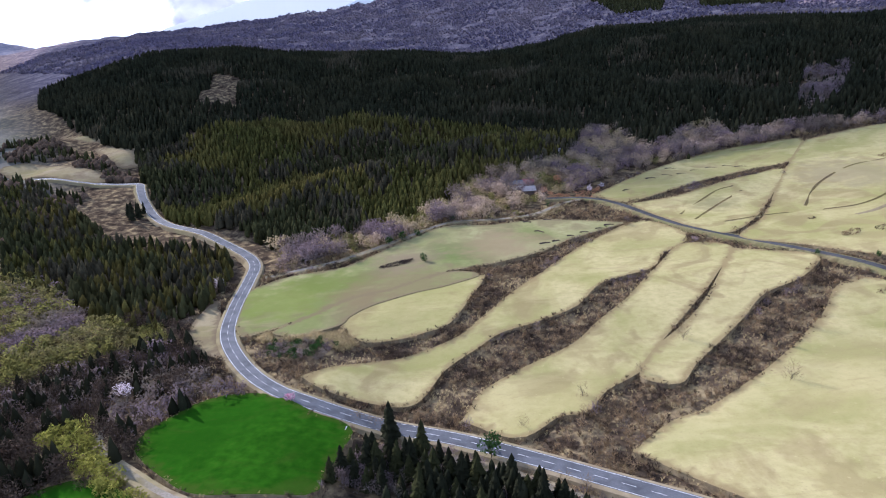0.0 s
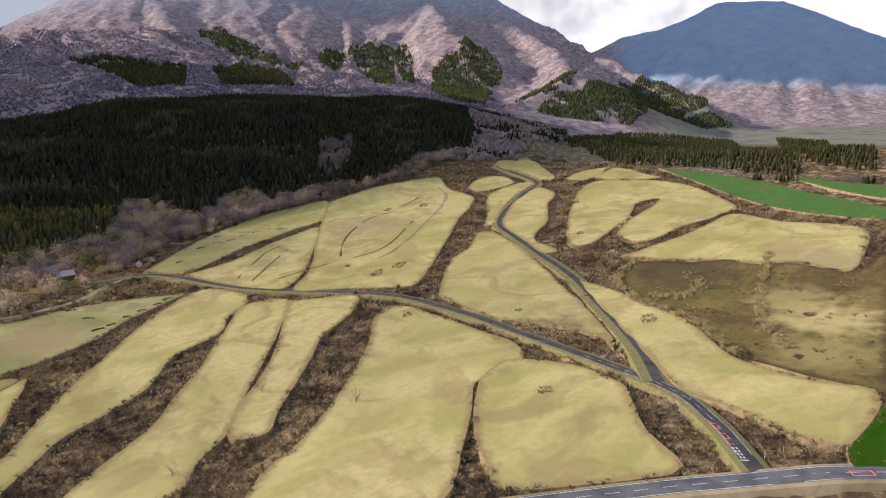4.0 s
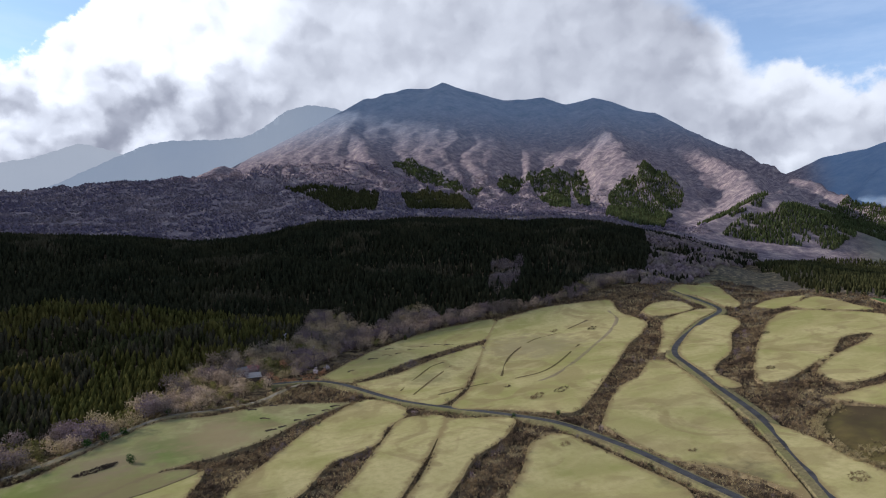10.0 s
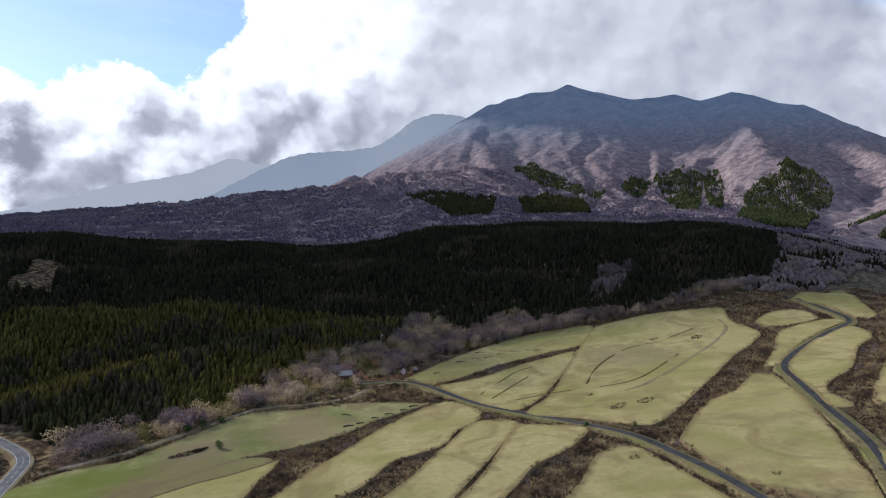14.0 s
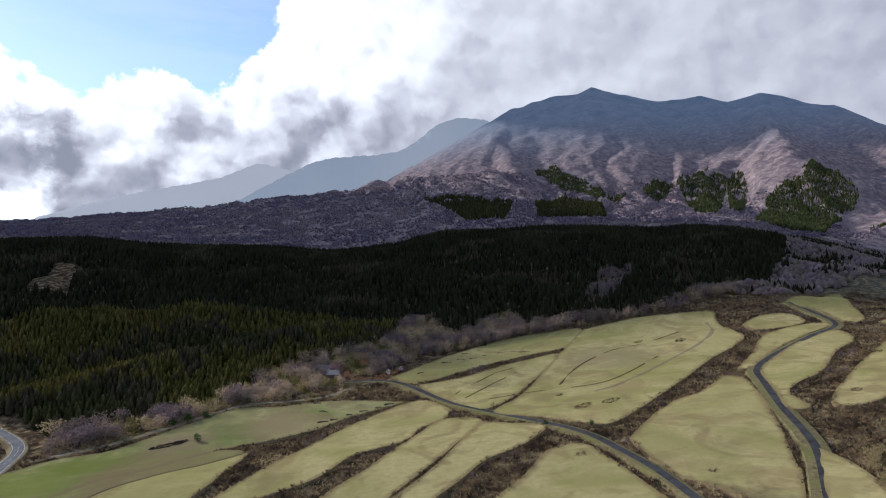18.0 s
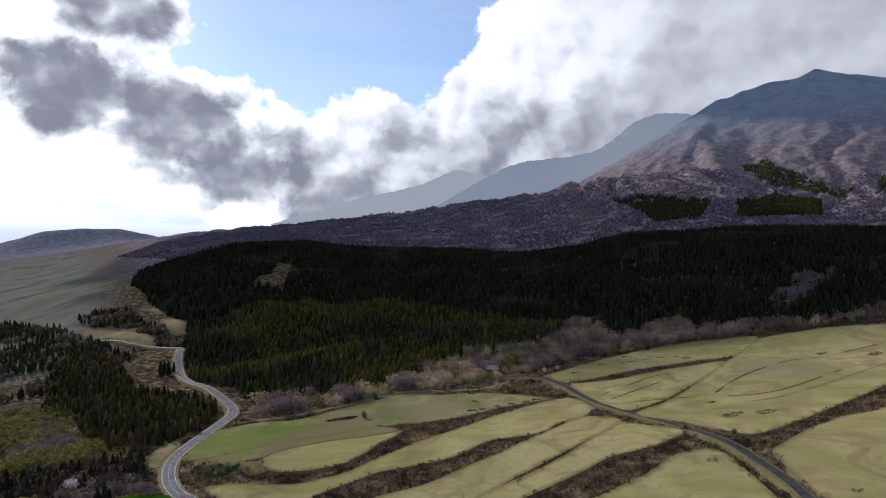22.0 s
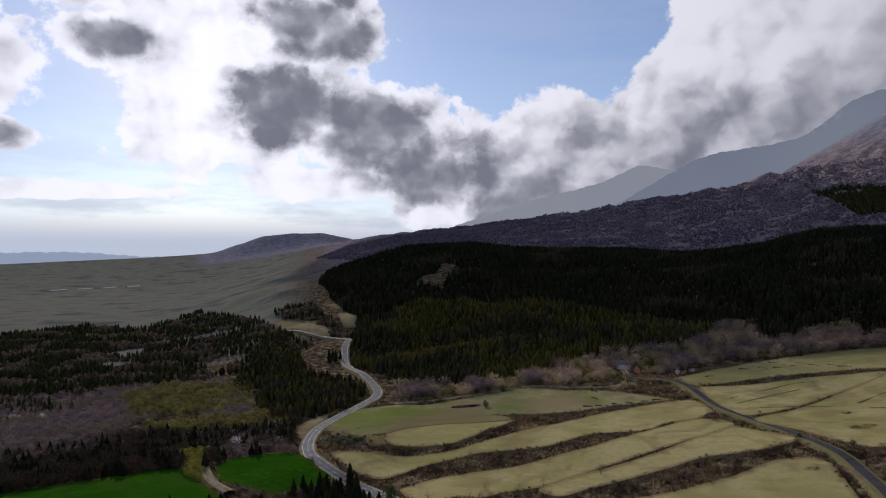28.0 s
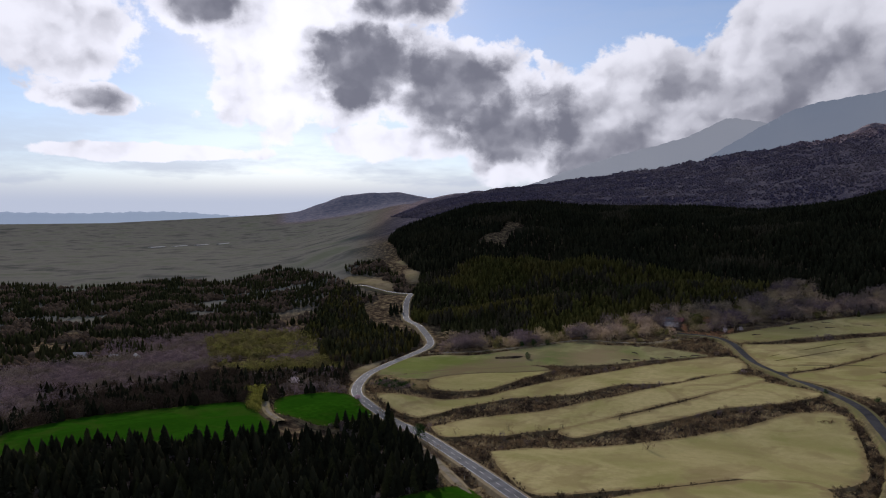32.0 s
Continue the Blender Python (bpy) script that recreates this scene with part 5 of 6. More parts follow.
for poly in (CEDAR_LEFT, CEDAR_LEFT_2):
    x, y = scatter(poly, 5.2, rng)
    ok = clear_of(x, y, roads=6.0)
    x, y = x[ok], y[ok]
    tone = waves(x, y, 70, 37) + rng.normal(0, 0.3, len(x))
    # the lighter foliage stands in for sun on the crowns
    for s0, s1, mat, lo, hi in ((-9, -0.2, CEDAR_MID, 8, 12), (-0.2, 0.5, CEDAR_SUN, 7, 11), (0.5, 9, CEDAR_BROWN, 8, 12)):
        k = (tone >= s0) & (tone < s1)
        planting("cedar_wood", STAND_CEDARS, x[k], y[k], lo, hi, mat, "dense cedar wood beside the road", "forest", rng)

# bare woods
x, y = scatter(BELT_WOOD, 6.0, rng)
ok = clear_of(x, y, roads=3.0) & (away(BELT_TRACK, x, y) > 3) & (away([(62, 510), (72, 512), (69, 493), (52, 520), (140, 590), (160, 575), (81, 488), (96, 512), (84, 478), (68, 480), (80, 500)], x, y) > 6.5)
x, y = x[ok], y[ok]
for lobe in BELT_LOBES:
    lx, ly = scatter(lobe, 6.0, rng)
    x, y = np.concatenate([x, lx]), np.concatenate([y, ly])
kind = waves(x, y, 55, 51) + rng.normal(0, 0.35, len(x)) + 0.6 * np.exp(-((x - 40) / 110) ** 2)
for s0, s1, models, lo, hi, mat, lab in (
        (-9, -1.15, CEDARS, 7, 12, CEDAR_MID, "dark evergreens among the bare trees"),
        (-1.15, 0.0, BARE_MODELS, 7, 14, BARE_PURPLE, "bare purple-grey trees along the forest edge"),
        (0.0, 0.75, BARE_MODELS, 6, 13, BARE, "bare pinkish trees along the forest edge"),
        (0.75, 1.15, BARE_MODELS, 4, 8, STRAW, "straw-coloured bushes along the forest edge"),
        (1.15, 9, OLIVES, 4, 8, OLIVE, "olive bushes along the forest edge")):
    k = (kind >= s0) & (kind < s1)
    planting("woodland_belt", models, x[k], y[k], lo, hi, mat, lab, "woodland", rng)
for poly, mat, lab in ((BARE_LEFT, BARE_PURPLE, "bare purple-grey trees in the hollow"), (BARE_FAR, BARE_PURPLE, "bare purple-grey woodland on the plain"), (BARE_FIELD_EDGE, BARE_PURPLE, "bare trees at the edge of the green field"), (MIXED_LEFT, BARE_PURPLE, "bare trees between young cedars")):
    x, y = scatter(poly, 5.5, rng)
    ok = clear_of(x, y, roads=4.0) & ~inside(OLIVE_FAR, x, y) & ~inside(OLIVE_FAR_2, x, y)
    planting("bare_woodland", MID_BARE, x[ok], y[ok], 4, 8, mat, lab, "woodland", rng)
for poly in (DARK_WOOD, DARK_WOOD_2):
    x, y = scatter(poly, 5.0, rng)
    ok = clear_of(x, y)
    for other in (OLIVE_LEFT, BARE_FIELD_EDGE, YELLOW_ROW, OLIVE_FAR_2):
        ok &= ~inside(other, x, y)
    x, y = x[ok], y[ok]
    half = waves(x, y, 25, 77) > 0.2
    planting("dark_woodland", BARE_MODELS, x[~half], y[~half], 5, 9, TWIG_DARK, "dark bare woodland behind the green fields", "woodland", rng)
    planting("dark_cedars", CEDARS, x[half], y[half], 6, 11, CEDAR, "dark young cedars behind the green fields", "forest", rng)
for poly in (BARE_FAR_2, BARE_FAR_3):
    x, y = scatter(poly, 5.0, rng)
    ok = clear_of(x, y)
    planting("bare_woodland", MID_BARE, x[ok], y[ok], 5, 8, BARE_PURPLE, "bare purple-grey woodland on the plain", "woodland", rng)
for poly in (OLIVE_FAR, OLIVE_FAR_2):
    x, y = scatter(poly, 5.4, rng)
    planting("olive_thicket", OLIVES, x, y, 5, 9, OLIVE, "olive-green leafing thicket", "thicket", rng)
x, y = scatter(BARE_LEFT, 5.0, rng)
planting("bare_woodland", MID_BARE, x, y, 4, 8, BARE_PURPLE, "bare purple-grey trees in the hollow", "woodland", rng)
x, y = scatter(OLIVE_LEFT, 4.0, rng)
planting("olive_thicket", OLIVES, x, y, 3, 5.5, OLIVE, "olive-green leafing thicket", "thicket", rng)
x, y = scatter(MIXED_LEFT, 7.0, rng)
planting("young_cedars", CEDARS, x, y, 6, 11, CEDAR, "scattered young dark cedars", "forest", rng)
x, y = scatter(YELLOW_ROW, 3.2, rng)
planting("leafing_hedge", OLIVES, x, y, 3.6, 6.2, YELLOW_LEAF, "row of pale yellow-green leafing bushes", "hedge", rng)
x, y = scatter(RIGHT_BELT, 4.5, rng)
ok = clear_of(x, y)
x, y = x[ok], y[ok]
k = waves(x, y, 40, 36) > 0.1
planting("bare_woodland", MID_BARE, x[~k], y[~k], 4, 7, BARE_PURPLE, "bare trees along the green fields", "woodland", rng)
planting("dark_cedars", CEDARS, x[k], y[k], 5, 8, CEDAR_MID, "row of dark young cedars along the green fields", "forest", rng)

x, y = scatter(STRAW_1, 1.0, rng)
ok = clear_of(x, y, roads=1.5)
planting("straw_grass", SHRUBS, x[ok], y[ok], 1.2, 2.4, STRAW, "thick straw-coloured dead grass", "grass", rng)
x, y = scatter([(0, 163), (55, 122), (109, 75), (131, 57), (122, 48), (98, 70), (48, 114), (-6, 154)], 1.4, rng)
ok = clear_of(x, y, roads=1.5) & (away(FARM_TRACK, x, y) > 2.5)
planting("straw_grass", SHRUBS, x[ok], y[ok], 0.5, 1.2, STRAW, "strip of straw-coloured grass along the road", "grass", rng)
GREEN_BUSHES = [(-80, 250), (-58, 252), (-44, 248), (-50, 234), (-70, 234)]
x, y = scatter(GREEN_BUSHES, 2.6, rng)
half = waves(x, y, 14, 99) > 0
planting("evergreen_bushes", OLIVES, x[half], y[half], 2.2, 3.8, PINE, "bright green evergreen bushes inside the road bend", "bush", rng)
planting("leafless_bushes", THICKETS, x[~half], y[~half], 1.8, 3.2, BARE_PURPLE, "grey leafless bushes inside the road bend", "bush", rng)
x, y = scatter(BRACKEN_BANK, 3.2, rng)
k = waves(x, y, 35, 71) > 0.3
planting("bracken_tufts", SHRUBS, x[k], y[k], 0.7, 1.5, STRAW, "straw-coloured tufts on the bracken hillside", "grass", rng)
k = waves(x, y, 25, 72) > 0.35
planting("bracken_tufts", SHRUBS, x[k], y[k], 0.9, 2.0, TWIG_DARK, "dark brush on the bracken hillside", "scrub", rng)

for line, wide_by in (([(299, 171), (301, 159), (322, 155), (337, 172)], 2.2), ([(245, 99), (276, 136), (288, 169), (315, 204), (346, 213)], 1.6), ([(382, 144), (334, 126), (291, 109), (259, 85)], 1.4)):
    p = curve_through(line, 0.35)
    x, y = p[:, 0] + rng.normal(0, wide_by, len(p)), p[:, 1] + rng.normal(0, wide_by, len(p))
    k = waves(x, y, 18, 73) > -0.5
    v, t, q = stamp(SHRUBS, x[k], y[k], height(x[k], y[k]) - 0.5, rng.uniform(1.1, 2.5, k.sum()), rng)
    tagged(new("straw_line", fast_mesh("straw_line", v, t, [STRAW], q)), "ragged line of tall straw-coloured grass on the hillside", "grass", kind="stuff")

# scrub on the banks between the fields
x, y = scatter([(-130, 200), (-60, 196), (65, 120), (174, 44), (238, 22), (347, 64), (440, 80), (560, 180), (640, 380), (620, 540), (480, 560), (330, 570), (200, 545), (60, 440), (-40, 400), (-125, 340)], 1.95, rng)
ok = clear_of(x, y, roads=2.0) & ~inside(BRACKEN_BANK, x, y) & ~inside(VERGE_BEND, x, y) & ~inside(STRAW_1, x, y) & ~inside(GREEN_BUSHES, x, y) & (away(HILL_ROAD, x, y) > 7.5) & (away(VILLAGE_ROAD, x, y) > 5.2)
bushy = waves(x, y, 40, 41) + 0.4 * waves(x, y, 11, 43)
bushy = bushy + rng.normal(0, 0.3, len(x))
for cond, models, lo, hi, mat, lab in (
        (bushy > 0.75, THICKETS, 1.2, 2.8, TWIG_DARK, "tangled dark brown scrub on the banks"),
        ((bushy <= 0.75) & (bushy > 0.3), THICKETS, 0.9, 2.2, TWIG, "leafless brown bushes on the banks"),
        ((bushy <= 0.3) & (bushy > -0.15), SHRUBS, 0.7, 1.9, TWIG, "low grey-brown brush on the banks"),
        ((bushy <= -0.15) & (bushy > -0.38), SHRUBS, 0.7, 1.6, TWIG_DARK, "low dark brush on the banks"),
        (bushy <= -0.38, SHRUBS, 0.5, 1.2, STRAW, "tufts of straw-coloured dead grass")):
    k = ok & cond
    planting("scrub", models, x[k], y[k], lo, hi, mat, lab, "scrub", rng)

x, y = x[::7], y[::7]
ok = ok[::7] & clear_of(x, y, roads=4.5)
tone = waves(x, y, 45, 97) + rng.normal(0, 0.35, len(x))
for s0, s1, lo, hi, mat, lab in ((0.0, 0.85, 2.0, 4.0, TWIG, "rounded grey-brown leafless bushes on the banks"), (0.85, 9, 2.2, 4.6, BARE_PURPLE, "rounded grey-purple leafless bushes on the banks"), (-0.9, -0.4, 1.2, 2.4, STRAW, "clumps of tall straw-coloured grass on the banks")):
    k = ok & (tone >= s0) & (tone < s1)
    planting("bank_bushes", BANK_BUSHES, x[k], y[k], lo, hi, mat, lab, "scrub", rng)

# brush along the track at the forest edge
x, y = scatter([(-110, 352), (-70, 382), (-35, 412), (0, 442), (36, 442), (70, 448), (100, 468), (112, 458), (70, 424), (38, 420), (4, 425), (-30, 392), (-62, 358), (-104, 335)], 2.4, rng)
ok = clear_of(x, y, roads=2.0) & (away(BELT_TRACK, x, y) > 2.6)
x, y = x[ok], y[ok]
tone = waves(x, y, 26, 95) + rng.normal(0, 0.3, len(x))
for s0, s1, mat, lab in ((-9, -0.3, TWIG, "grey-brown bushes along the earth track"), (-0.3, 0.35, STRAW, "straw-coloured bushes along the earth track"), (0.35, 0.8, BARE, "pinkish leafless bushes along the earth track"), (0.8, 9, OLIVE, "dark olive bushes along the earth track")):
    k = (tone >= s0) & (tone < s1)
    planting("track_brush", THICKETS, x[k], y[k], 1.0, 2.8, mat, lab, "scrub", rng)

x, y = scatter([(76, 470), (100, 486), (124, 486), (128, 474), (112, 462), (92, 462)], 1.8, rng)
ok = clear_of(x, y, roads=1.5) & (waves(x, y, 20, 98) > -0.4)
planting("rust_brush", THICKETS, x[ok], y[ok], 0.6, 1.6, RUST_LEAF, "low rust-orange brush by the village lane", "scrub", rng)

# ragged rims of dead grass and brush along the fields' edges
ex, ey = [], []
for poly in HAYFIELDS + CROPS[:1] + CROPS[4:]:
    if poly is PASTURE:
        continue
    p = curve_through(poly + [poly[0]], 0.9)
    free = np.ones(len(p), bool)
    for other in HAYFIELDS:
        if other is not poly:
            free &= ~inside(grown(other, 1.5), p[:, 0], p[:, 1])
    p = p[free]
    ex.append(p[:, 0] + rng.normal(0, 0.9, len(p)))
    ey.append(p[:, 1] + rng.normal(0, 0.9, len(p)))
x, y = np.concatenate(ex), np.concatenate(ey)
tone = waves(x, y, 22, 91) + rng.normal(0, 0.5, len(x))
ok = clear_of(x, y, fields=False, roads=1.0)
for s0, s1, lo, hi, mat, lab in ((-9, -0.1, 0.35, 0.9, STRAW, "fringe of straw-coloured grass round the fields"), (-0.1, 0.5, 0.4, 1.2, TWIG, "fringe of grey-brown weeds round the fields"), (0.5, 9, 0.5, 1.6, TWIG_DARK, "fringe of dark brush round the fields")):
    k = ok & (tone >= s0) & (tone < s1)
    v, t, q = stamp(SHRUBS, x[k], y[k], height(x[k], y[k]) - 0.35, rng.uniform(lo, hi, k.sum()), rng)
    tagged(new("field_fringe", fast_mesh("field_fringe", v, t, [mat], q)), lab, "grass", kind="stuff")

# ---- things ----
def part(name, mesh, parent, label=""):
    ob = new(name, mesh)
    ob.parent = parent
    if label:
        tagged(ob, label)
    return ob


def tri_mesh(name, tris, mat, size=1.0, wide=1.0):
    v = np.array(tris) * (size * wide, size * wide, size)
    return fast_mesh(name, v, np.arange(len(v)).reshape(-1, 3), [mat])


def solid(name, boxes, mat, bevel=0.0):
    """Bevelled boxes (centre, size, turn about z in degrees) in one mesh."""
    bm = bmesh.new()
    for c, d, a in boxes:
        r = bmesh.ops.create_cube(bm, size=1.0, matrix=pose(*c, 0, 0, a) @ Matrix.Diagonal((*d, 1)))
        if bevel:
            bmesh.ops.bevel(bm, geom=[e for e in bm.edges if all(w in r["verts"] for w in e.verts)], offset=bevel, segments=1, affect="EDGES")
    me = bpy.data.meshes.new(name)
    bm.to_mesh(me)
    bm.free()
    me.materials.append(mat)
    return me


def thing(name, x, y, label, category, group="", turn=0.0, on=0.0):
    ob = new(name)
    ob.matrix_basis = pose(float(x), float(y), float(ground_level(x, y)) + on, 0, 0, turn)
    ob.empty_display_size = 0.5
    return tagged(ob, label, category, group)


def tree(name, x, y, crown, mat, size, label, category, group="", wide=1.0, trunk=0.42, r=0.02, many=0):
    t = thing(name, x, y, label, category, group)
    part("trunk", tri_mesh("trunk", np.concatenate([stick((0, 0, -0.05), (0, 0, trunk), r, r * 0.6, 6)] + ([limbs(rng, many, 0.4, r * 0.6)] if many else [])), BARK, size), t)
    part("crown", tri_mesh("crown", crown, mat, size, wide), t)
    return t


rng = np.random.RandomState(21)
# cedars of the grove by the road
grove = []
for k in range(5):
    t = tree("cedar_tree", 0, 0, cedar_model(rng, 17, 14, 0.2), CEDAR_MID if k % 2 else CEDAR, 1.0, "tall dark cedar with a ragged pointed crown", "tree", "grove by the road", trunk=0.8, r=0.014)
    grove.append(t)
x, y = scatter(CEDAR_NEAR, 4.3, rng)
x2, y2 = scatter(GROVE, 4.2, rng)
x, y = np.concatenate([x, x2]), np.concatenate([y, y2])
ok = clear_of(x, y, roads=3.5) & (away(FARM_TRACK, x, y) > 3)
near = ok[len(ok) - len(x2):].sum()
x, y = x[ok], y[ok]
pick = np.concatenate([len(x) - 1 - np.arange(near), rng.permutation(len(x) - near)])
for i, (px, py) in enumerate([(-19.0, 179.0), (-8.3, 168.4)] + [(x[j], y[j]) for j in pick[:290]]):
    h = (13.0 if i < 2 else rng.uniform(5.0, 13.5)) * (1.0 if i != 0 else 1.15)
    m = pose(float(px), float(py), float(ground_level(px, py)), 0, 0, rng.uniform(0, 360)) @ Matrix.Diagonal((h * rng.uniform(0.9, 1.25), h * rng.uniform(0.9, 1.25), h, 1))
    if i < 5:
        grove[i].matrix_basis = m
    else:
        c = copy_thing(grove[i % 5], Matrix.Identity(4))
        c.matrix_basis = m
rest = pick[290:]
planting("cedar_grove", CEDARS, x[rest], y[rest], 7, 11.5, CEDAR, "dense dark cedar grove below the fields", "forest", rng)
gx, gy = scatter(CEDAR_NEAR, 6.5, rng)
gx2, gy2 = scatter(GROVE, 3.0, rng)
gx, gy = np.concatenate([gx, gx2]), np.concatenate([gy, gy2])
ok = clear_of(gx, gy, roads=3.0)
planting("bare_understorey", BARE_MODELS, gx[ok], gy[ok], 2.5, 5, BARE_PURPLE, "bare grey-pink brush between the cedars", "woodland", rng)

# blossoming, orange and evergreen trees
for px, py, h in ((-126, 331, 8), (-119, 205, 7.5), (116, 482, 6), (112, 590, 8), (128, 546, 6.5), (127, 490, 5.5)):
    tree("cherry_tree", px, py, leaves(rng, 420, 0.5, 0.05), BLOSSOM, h, "wild cherry tree in white blossom", "tree", "cherry trees", many=5)
for px, py, h in ((81, 488, 7), (96, 512, 8), (84, 476, 5), (121, 478, 5), (74, 478, 4.5), (104, 470, 3)):
    tree("orange_tree", px, py, leaves(rng, 320, 0.5, 0.065), RUST_LEAF, h, "tree with orange-brown young leaves by the village", "tree", "village trees", many=4)
for px, py, h in ((192, 305, 4.5), (215, 293, 4.2), (-12, 354, 6.5), (79, 453, 5), (82, 525, 8), (-35, 394, 7), (-27, 400, 7.5), (-17, 408, 7), (-88, 374, 5), (8, 436, 6), (13, 163, 9.5), (-64, 240, 3), (-56, 244, 2.8), (-48, 247, 2.6), (-74, 238, 3)):
    tree("pine_tree", px, py, leaves(rng, 340, 0.42, 0.07, low=0.2), PINE, h, "round-headed dark green evergreen tree", "tree", "evergreen trees", many=3)
for k, (px, py) in enumerate([(-251, 494), (-247, 500), (-256, 500), (-252, 507), (-258, 510), (-249, 512)]):
    t = tree("cedar_tree", px, py, cedar_model(rng, 8, 8, 0.2), CEDAR, 15 - k * 0.7, "dark cedar in a clump beside the road", "tree", "roadside clump", trunk=0.5)
# bare trees along the road and on the banks
for px, py, h in ((-30, 188, 7), (-26, 187, 6), (-22, 184, 7.5), (-18, 183, 7), (22, 146, 8), (31, 145, 7), (37, 143, 6), (25, 180, 6.5), (97, 233, 9), (73, 211, 6), (45, 182, 6), (48, 197, 7), (64, 199, 7), (121, 196, 9), (107, 211, 7), (134, 219, 6), (147, 233, 8), (156, 245, 7), (104, 199, 6.5), (91, 191, 6)):
    tree("bare_tree", px, py, spikes(rng, 70, 0.26, 0.4, 0.007), TWIG, h, "slender leafless tree on the field bank", "tree", "bare bank trees", many=7, r=0.013)
tree("plum_tree", -56, 197, leaves(rng, 160, 0.5, 0.08), material("pink_blossom", (0.5, 0.22, 0.3), (0.62, 0.34, 0.42), 1.0, island=0.2), 4.5, "small tree in pink blossom at the roadside", "tree", many=4)

# low scars of bare earth on the hayfields
for i, (px, py, w) in enumerate([(43, 421, 6), (58, 415, 6), (62, 392, 7), (63, 367, 6), (70, 370, 5), (80, 377, 5), (90, 382, 5), (100, 387, 5), (108, 392, 6), (72, 416, 6), (181, 498, 9), (193, 497, 7), (205, 502, 8), (219, 504, 8), (232, 504, 8), (240, 498, 8), (190, 515, 8), (168, 494, 9), (142, 469, 8)]):
    bm = bmesh.new()
    ring = []
    for j in range(9):
        a = math.pi * (0.1 + 0.8 * j / 8)
        k = 1 + 0.12 * rng.normal()
        cx, cy = w * 0.5 * math.cos(a) * k, w * 0.28 * math.sin(a) * k
        ring.append([bm.verts.new((cx * 1.1, cy * 1.1 + 0.5, -0.3)), bm.verts.new((cx, cy, 0.55 + 0.1 * rng.normal())), bm.verts.new((cx * 0.9, cy * 0.9 - 0.6, -0.3))])
    for p, q in zip(ring, ring[1:]):
        bm.faces.new((p[0], q[0], q[1], p[1]))
        bm.faces.new((p[1], q[1], q[2], p[2]))
    me = bpy.data.meshes.new("earth_scar")
    bm.to_mesh(me)
    bm.free()
    me.materials.append(SOIL)
    ob = new("earth_scar", me)
    ob.matrix_basis = pose(px, py, float(height(px, py)) + 0.05, 0, 0, rng.uniform(-40, 20))
    tagged(ob, "low curved scar of dark earth on the hayfield", "earth bank", "earth scars")

# ovals of rough growth in the fields, and dark brush
for px, py, a, b, mat, lab in ((246, 334, 8, 4, TWIG_DARK, "dark oval of rough brush in the field"), (226, 332, 9, 3.5, TWIG, "ring of rough brush in the field"), (222, 364, 3, 2, TWIG_DARK, "small clump of brush in the field"), (374, 466, 7, 4, TWIG_DARK, "dark oval of rough brush in the field"), (342, 481, 6, 3, TWIG, "oval of rough brush in the field"), (266, 152, 7, 4, TWIG, "oval of rough brush in the field"), (174, 141, 4, 3, TWIG, "oval of rough brush in the field"), (241, 217, 3, 2, TWIG, "small clump of brush in the field"), (192, 255, 4, 2.5, TWIG, "oval of rough brush in the field"), (245, 96, 8, 3, TWIG_DARK, "dark clump of brush at the field corner"), (462, 350, 5, 3, TWIG_DARK, "small clump of brush in the field"), (378, 280, 4, 3, TWIG_DARK, "small clump of brush in the field"), (-28, 352, 11, 3.5, SOIL, "patch of dark cut brush on the pasture"), (-22, 357, 5, 2, SOIL, "patch of dark cut brush on the pasture")):
    n = int(a * b * (9 if mat is SOIL else 4))
    r, an = np.sqrt(rng.uniform(0.05, 1, n)), rng.uniform(0, 6.28, n)
    ux, uy = r * a * np.cos(an), r * b * np.sin(an)
    ca, sa = math.cos(0.5), math.sin(0.5)
    qx, qy = px + ux * ca - uy * sa, py + ux * sa + uy * ca
    v, t, q = stamp(SHRUBS, qx, qy, height(qx, qy), rng.uniform(0.4, 0.9, n), rng)
    tagged(new("brush_patch", fast_mesh("brush_patch", v, t, [mat], q)), lab, "brush", kind="stuff")

# ---- road markings, laid on the asphalt ----
def along(line, a, b):
    """The stretch of a line between two lengths, in metres."""
    d = np.concatenate([[0], np.cumsum(np.hypot(*np.diff(line, axis=0).T))])
    s = np.linspace(a, b, max(2, int((b - a) / 2.5) + 1))
    return np.stack([np.interp(s, d, line[:, 0]), np.interp(s, d, line[:, 1])], -1), d[-1]


def mark(line, a, b, off, width, mat, road, lift):
    p, _ = along(line, a, b)
    me = strip(p, width, lift, mat, "road_marking", off, side=0)
    return part("road_marking", me, road)


for line, road, lift, edge, first, last in ((MAIN_ROAD, road_main, 0.256, 3.1, 30, 620), (VILLAGE_ROAD, road_village, 0.186, 2.2, 34, 110)):
    total = along(line, 0, 1)[1]
    s = first
    while s < min(last, total - 6):
        mark(line, s, s + 4.2, 0, 0.14, WHITE, road, lift)
        s += 8.0
    for side in (-1, 1):
        if road is road_main:
            mark(line, 2, 125, side * edge, 0.16, WHITE, road, lift) if side < 0 else mark(line, 140, 150, side * edge, 0.16, WHITE, road, lift)
            mark(line, 158 if side > 0 else 125, total - 2, side * edge, 0.16, WHITE, road, lift)
        else:
            mark(line, 10, 85, side * edge, 0.15, WHITE, road, lift)
